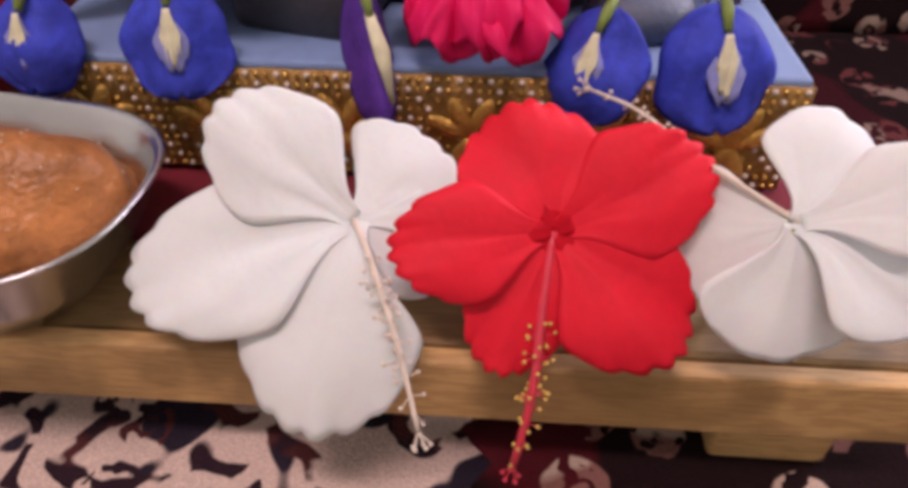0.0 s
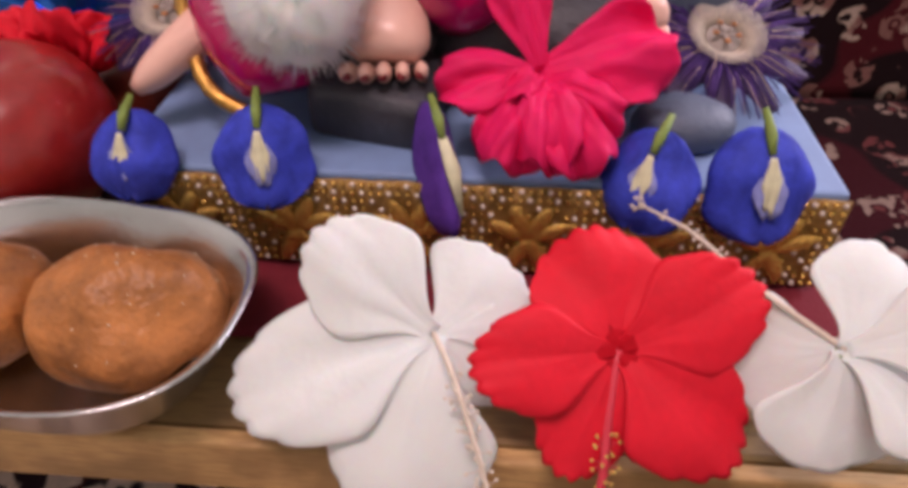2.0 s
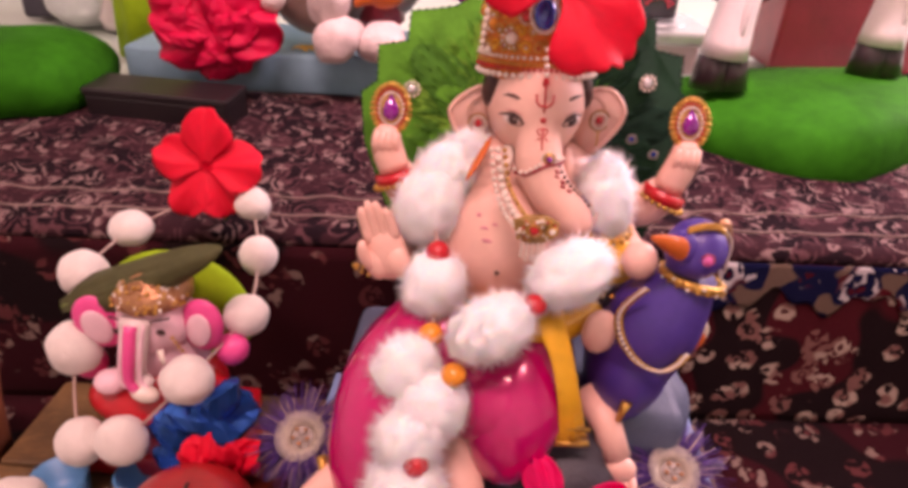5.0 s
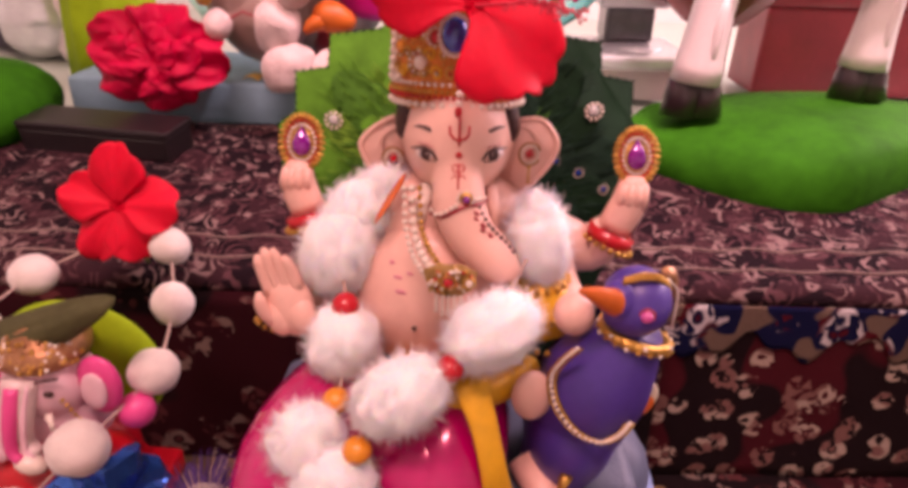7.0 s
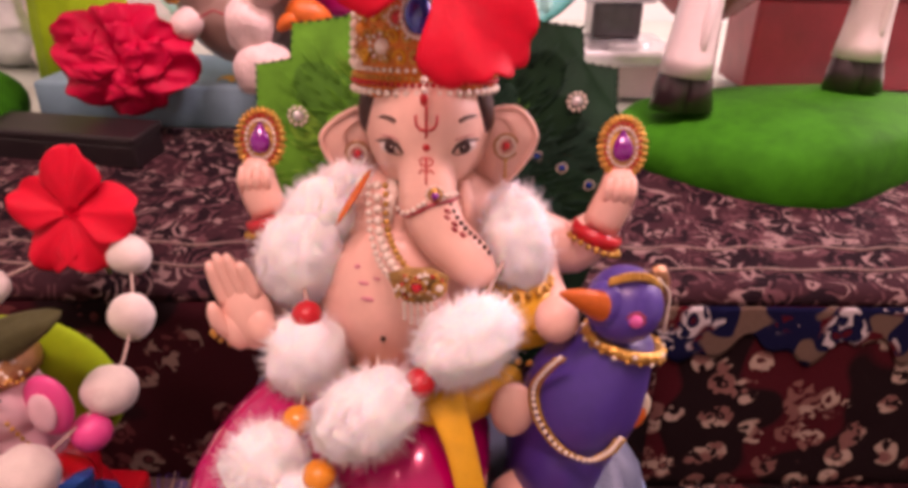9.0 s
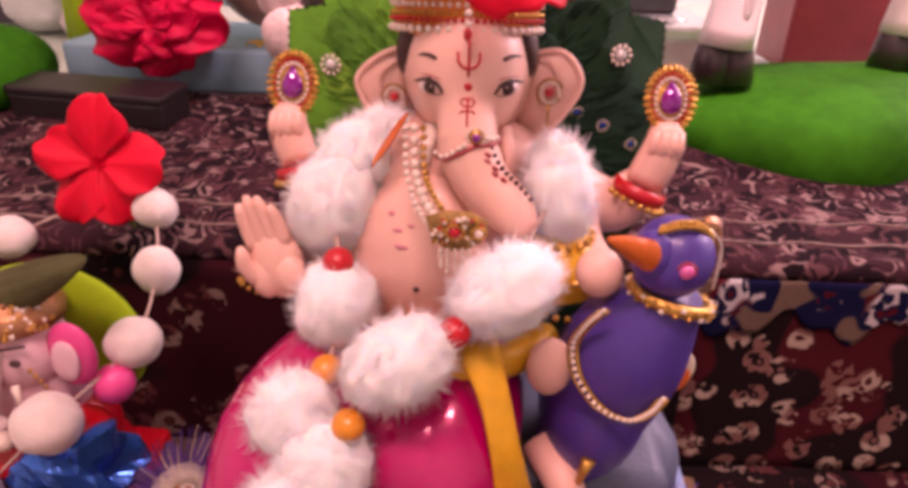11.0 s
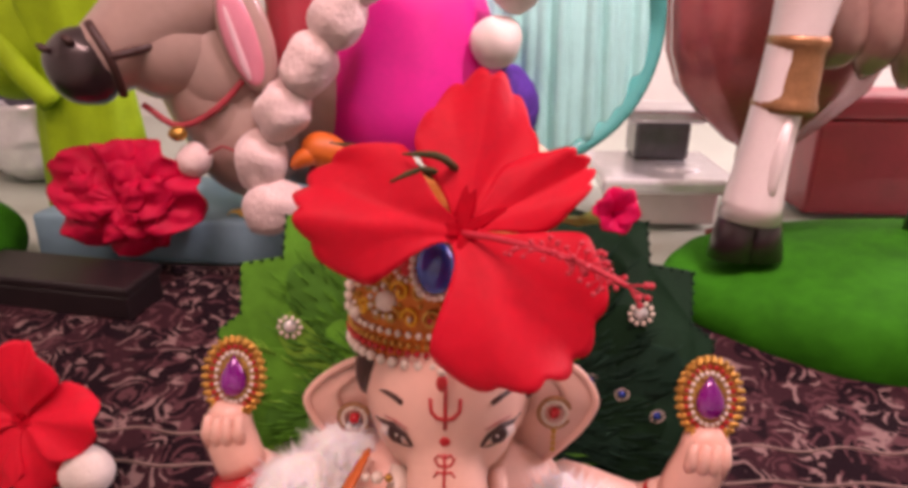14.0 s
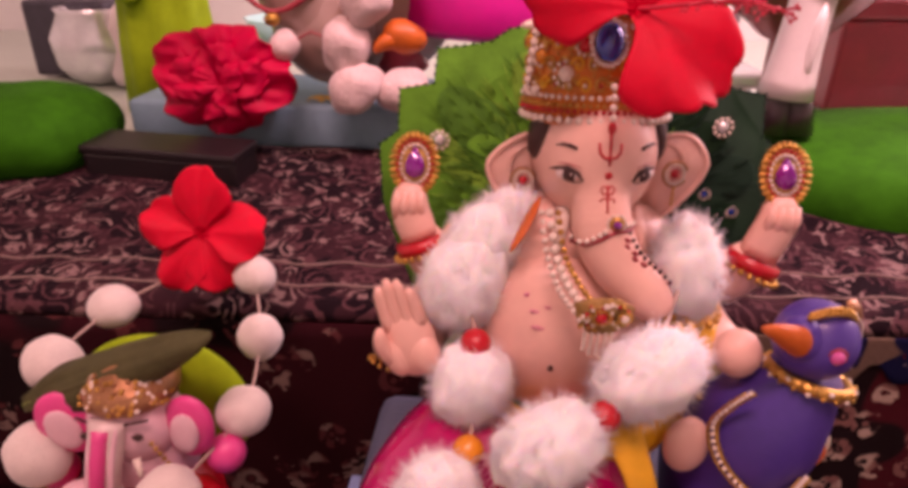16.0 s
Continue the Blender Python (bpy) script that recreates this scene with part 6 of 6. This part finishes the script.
cw.ball((-0.160, 0.905, 0.500), (0.027, 0.018, 0.020), BEAK, rot(0, 18, 0), 22, 16, 0.12, 40)
cw.tube(smooth_line([(-0.172, 0.900, 0.498), (-0.186, 0.894, 0.492), (-0.194, 0.890, 0.484)], 6), [0.012, 0.011, 0.010, 0.008, 0.006, 0.003], BEAK, 14)
solid("cow_statue", cw, "painted cow and pink-robed figure on a teal blue plinth", "statue")

bg = thing("ball_garland", (-0.23, 0.9, 0.43), "garland of pale pink cotton balls hung on the cow", "garland")
gp = [Vector(p) for p in ((-0.112, 0.90, 0.680), (-0.137, 0.90, 0.638), (-0.169, 0.90, 0.592), (-0.202, 0.90, 0.543), (-0.231, 0.90, 0.490), (-0.218, 0.89, 0.441), (-0.163, 0.90, 0.437), (-0.303, 0.90, 0.488))]
for i, p in enumerate(gp):
    m = M()
    lean = (gp[i + 1] - gp[i - 1]) if 0 < i < 5 else Vector((0.03, 0, 0.01 if i == 6 else 0.03))
    size = (0.0300, 0.0280, 0.035) if i < 6 else ((0.029, 0.026, 0.030) if i == 6 else (0.020, 0.018, 0.020))
    m.ball(p, size, PINK_COTTON, lean.to_track_quat("Z", "Y").to_matrix(), 36, 24, 0.20, 40)
    part("cotton_ball", m, bg)
for i in range(4):
    m = M()
    m.ball((gp[i] + gp[i + 1]) / 2 + Vector((0, -0.004, 0)), (0.010, 0.010, 0.004), ROSE, (gp[i + 1] - gp[i]).to_track_quat("Z", "Y").to_matrix(), 16, 8)
    part("red_tie", m, bg, "red thread tie between the balls")
m = M()
m.tube(gp[:6], 0.0015, ROSE, 6)
m.tube([gp[5], gp[6]], 0.0015, ROSE, 6)
m.tube([gp[4], Vector((-0.27, 0.898, 0.505)), gp[7]], 0.0015, ROSE, 6)
part("thread", m, bg)

rf = thing("double_red_flower", (-0.392, 0.92, 0.41), "double crimson flower resting on the teal plinth", "flower")
rnd = random.Random(5)
for ring, (n, rad, h) in enumerate(((7, 0.088, 0.0), (5, 0.062, 0.016), (3, 0.040, 0.026))):
    for i in range(n):
        a = 2 * math.pi * i / n + ring * 0.4
        c = Vector((-0.376, 0.896 - h, 0.449))
        d = Vector((math.cos(a), -0.15, math.sin(a) * 0.72))
        m = M()
        petal(m, c, c + d * rad * rnd.uniform(0.9, 1.08), (0, -0.95, 0.3), rad * 0.95, DARKRED_PETAL, 0.30, 0.40, 0.05, 3, 16, 22, crumple=0.13, neck=0.35, seed=i * 1.3 + ring)
        part("petal", m, rf)
m = M()
m.tube([(-0.376, 0.896, 0.449), (-0.355, 0.958, 0.408)], [0.006, 0.004], GREEN_SEPAL, 8)
part("calyx", m, rf)

# ---- cow with golden anklet on a green mound ----
gm = M()


rings = []
for u, r, h in ((0, 1.0, 0.0), (0.2, 1.02, 0.25), (0.4, 1.0, 0.55), (0.7, 0.95, 0.85), (0.9, 0.86, 1.0), (1, 0.6, 1.12), (1, 0.3, 1.2), (1, 0.05, 1.22)):
    row = []
    for j in range(56):
        a = 2 * math.pi * j / 56
        x = 0.47 + 0.26 * r * math.copysign(abs(math.cos(a)) ** 0.9, math.cos(a))
        waist = 1 - 0.75 * min(max((x - 0.42) / 0.2, 0), 1) - 0.25 * min(max((0.33 - x) / 0.12, 0), 1)
        y = 0.875 + 0.155 * r * math.sin(a) * (waist if math.sin(a) < 0 else 1)
        foot = ledge_z(y) - 0.001
        row.append((x, y, foot + (0.412 - foot) * h * (0.66 + 0.16 * min(max((x - 0.24) / 0.22, 0), 1)) + 0.006 * noise.noise(Vector((x * 12, y * 12, 0))) * (h > 0)))
    rings.append(row)
gm.add([p for r in rings for p in r], [(i * 56 + j, i * 56 + (j + 1) % 56, (i + 1) * 56 + (j + 1) % 56, (i + 1) * 56 + j) for i in range(7) for j in range(56)] + [tuple(range(7 * 56, 8 * 56))], GRASS_GREEN)


def cow_leg(x, y, z, tx, ty):
    """A white foreleg with a split dark hoof; tx, ty: its top."""
    line = smooth_line([(x, y, z + 0.03), (x + (tx - x) * 0.35, y + (ty - y) * 0.35, z + 0.12), (tx, ty, z + 0.24), (tx + 0.01, ty, z + 0.36)], 14)
    gm.tube(line, [0.031, 0.029, 0.027, 0.0255, 0.0245, 0.024, 0.024, 0.025, 0.0265, 0.029, 0.033, 0.038, 0.044, 0.048], COW_WHITE, 20)
    gm.tube([p + Vector((0.004, -0.022, 0)) for p in line[1:6]], [0.004, 0.007, 0.008, 0.007, 0.003], COW_WHITE, 12)
    for s in (-1, 1):
        gm.tube([(x + s * 0.014, y - 0.006, z - 0.012), (x + s * 0.012, y - 0.002, z + 0.018), (x + s * 0.010, y, z + 0.042)], [0.024, 0.022, 0.018], COW_DARK, 16)
    return line


la = cow_leg(0.284, 0.865, 0.415, 0.306, 0.870)
lb = cow_leg(0.535, 0.950, 0.420, 0.545, 0.955)
gm.lathe([(0.024, -0.036), (0.0295, -0.035), (0.0310, -0.029), (0.0285, -0.023), (0.0272, -0.016), (0.0268, -0.002), (0.0262, 0.012), (0.0262, 0.022), (0.0280, 0.027), (0.0285, 0.032), (0.0265, 0.036), (0.022, 0.036)], BRONZE, pose(0.3025, 0.869, 0.590, 0, 3), 36)
gm.ball((0.52, 1.02, 0.74), (0.28, 0.10, 0.10), COW_WHITE, None, 32, 18)
for k in range(9):
    gm.tube(smooth_line([(0.335 + 0.026 * k, 0.930 + 0.004 * k, 0.77), (0.352 + 0.030 * k, 0.908, 0.68), (0.362 + 0.036 * k, 0.905, 0.62), (0.352 + 0.044 * k, 0.918, 0.592 - 0.010 * (k % 3))], 12), [0.018, 0.021, 0.023, 0.025, 0.026, 0.027, 0.027, 0.026, 0.024, 0.020, 0.014, 0.005], BROWN_SATIN, 14, 0.8, (1, 0, 0))
solid("green_cow_statue", gm, "white painted cow with gold anklet on a bright green mound", "statue")
# red skirted figure and red box behind it
rs = M()
rs.lathe([(0.0, 0.0), (0.050, 0.0), (0.052, 0.012), (0.030, 0.020), (0.028, 0.130), (0.045, 0.137), (0.085, 0.172), (0.115, 0.205), (0.130, 0.245), (0.136, 0.300), (0.120, 0.40), (0.05, 0.48), (0.0, 0.49)], ROSE_SATIN, pose(0.365, 1.06, BZ), 84, 1, 0.62, 11, 0.022)
solid("red_skirted_statue", rs, "statue in a pleated rose red skirt", "statue")
red = thing("red_box", (0.685, 1.24, BZ), "plain dark red box standing behind the cow", "box")
part("body", M().box((0.685, 1.24, BZ + 0.072), (0.376, 0.118, 0.142), ROSE, 0.006), red, smooth=False)
part("lid", M().box((0.685, 1.24, BZ + 0.1605), (0.384, 0.124, 0.034), ROSE, 0.008), red, smooth=False)
# teal skirted figure on a silver plinth
pl = thing("silver_plinth", (0.27, 1.32, BZ), "stepped silver plinth with a polished top", "plinth")
part("foot_block", M().box((0.285, 1.185, BZ + 0.030), (0.120, 0.13, 0.058), COW_WHITE, 0.004), pl, smooth=False)
part("slab", M().box((0.262, 1.155, BZ + 0.0705), (0.185, 0.18, 0.022), SILVER, 0.006), pl, "polished silver slab", smooth=False)
part("boss", M().lathe([(0.0, 0.004), (0.020, 0.004), (0.030, 0.002), (0.034, 0.0), (0.0, 0.0)], SILVER, pose(0.285, 1.13, BZ + 0.0815), 32, 1, 0.7), pl)
part("upper_step", M().box((0.275, 1.215, BZ + 0.109), (0.080, 0.07, 0.055), DARK_GREY, 0.006), pl, "dark grey step", smooth=False)
part("upper_slab", M().box((0.275, 1.215, BZ + 0.147), (0.115, 0.10, 0.020), SILVER, 0.006), pl, smooth=False)
ts, TC = thing("teal_skirted_statue", (0.075, 1.08, BZ), "statue in a pleated aqua skirt with a teal hem", "statue"), Vector((0.055, 1.075, 0.625))


def pleats(u, v):
    """The skirt: a rounded front in upright folds that part towards the hem."""
    x = -0.155 + 0.31 * v
    low = -math.sqrt(max(0.160 ** 2 - x * x, 0.0001))
    z = low + (0.15 - low) * u
    y = -0.050 * math.sqrt(max(1 - (x / 0.17) ** 2 - (z / 0.30) ** 2, 0.0)) - 0.007 * abs(math.sin(x * 95 + 1.5 * z)) - 0.003 * math.sin(x * 310)
    return TC + Vector((x * (1 - 0.10 * u), y, z))


m = M()
m.sheet(pleats, 30, 150, TEAL_PALE, 0.004)
part("skirt", m, ts)
m = M()
m.tube([TC + Vector((0.158 * math.cos(a), -0.020 - 0.020 * abs(math.sin(a)), 0.161 * math.sin(a))) for a in np.linspace(math.pi * 0.98, math.pi * 2.12, 48)], 0.0155, TEAL, 14, 0.6)
part("hem", m, ts, "smooth teal hem")
part("stand", M().lathe([(0.0, 0.0), (0.060, 0.0), (0.058, 0.02), (0.045, 0.05), (0.048, 0.20), (0.0, 0.20)], CREAM, pose(0.085, 1.10, BZ), 24), ts)
gw = thing("ball_garland", (0.03, 0.95, 0.6), "white cotton balls with an orange bead beside the robe", "garland")
for p in ((0.022, 0.95, 0.612), (0.040, 0.955, 0.668)):
    m = M()
    m.ball(p, 0.0275, COTTON, None, 20, 14, 0.12, 50)
    part("cotton_ball", m, gw)
# lime cloth and pale things further back
lm = M()
lm.lathe([(0.0, 0.0), (0.075, 0.0), (0.07, 0.1), (0.06, 0.22), (0.075, 0.30), (0.05, 0.40), (0.0, 0.42)], LIME, pose(-0.545, 1.13, BZ), 40, 1, 0.8, 9, 0.06)
lm.ball((-0.625, 1.12, 0.600), (0.075, 0.05, 0.085), LIME, rot(0, 20, 0), 30, 20, 0.10, 14)
lm.tube(smooth_line([(-0.66, 1.10, 0.66), (-0.60, 1.075, 0.57), (-0.56, 1.075, 0.52)], 10), 0.016, LIME, 12)
solid("lime_draped_statue", lm, "statue wrapped in lime green cloth", "statue")
gl = M()
gl.ball((-0.672, 0.90, BZ + 0.028), (0.135, 0.115, 0.056), GRASS_GREEN, None, 36, 20, 0.08, 18, 0.8)
solid("green_mound", gl, "bright green painted mound on the ledge", "mound")
solid("silver_pot", M().lathe([(0.0, 0.0), (0.05, 0.0), (0.075, 0.03), (0.08, 0.08), (0.06, 0.12), (0.065, 0.13), (0.055, 0.13), (0.0, 0.05)], SILVER, pose(-0.78, 1.35, BZ), 32), "rounded silver pot on the ledge", "pot")
solid("pale_bowl", M().lathe([(0.0, 0.004), (0.03, 0.004), (0.07, 0.06), (0.073, 0.06), (0.034, 0.0), (0.0, 0.0)], TEAL_PALE, pose(-0.36, 1.16, BZ + 0.08), 32), "pale bowl behind the cow statue", "bowl")
solid("white_figurine", M().lathe([(0.0, 0.0), (0.04, 0.0), (0.045, 0.02), (0.03, 0.06), (0.036, 0.10), (0.026, 0.13), (0.012, 0.145), (0.02, 0.16), (0.018, 0.185), (0.0, 0.195)], COW_WHITE, pose(-0.70, 1.32, BZ), 32), "small white glazed figurine far back on the ledge", "figurine")
solid("dark_stand", M().box((-0.84, 1.42, BZ + 0.07), (0.16, 0.12, 0.138), ROCK, 0.008), "dark grey stand against the wall", "stand", smooth=False)
for x, y, a in ((-0.295, 0.952, 20), (-0.275, 0.948, 100), (-0.255, 0.955, 200)):
    m = M()
    petal(m, (x, y, BZ + 0.0595), (x + 0.022 * math.cos(radians(a)), y + 0.012 * math.sin(radians(a)), BZ + 0.066), (0, 0, 1), 0.016, POLLEN, 0.2, 0.2, 0.02, 2, 8, 8, seed=a, neck=0.3)
    solid("yellow_petal", m, "small yellow petal lying on the teal plinth", "petal", "loose yellow petals")
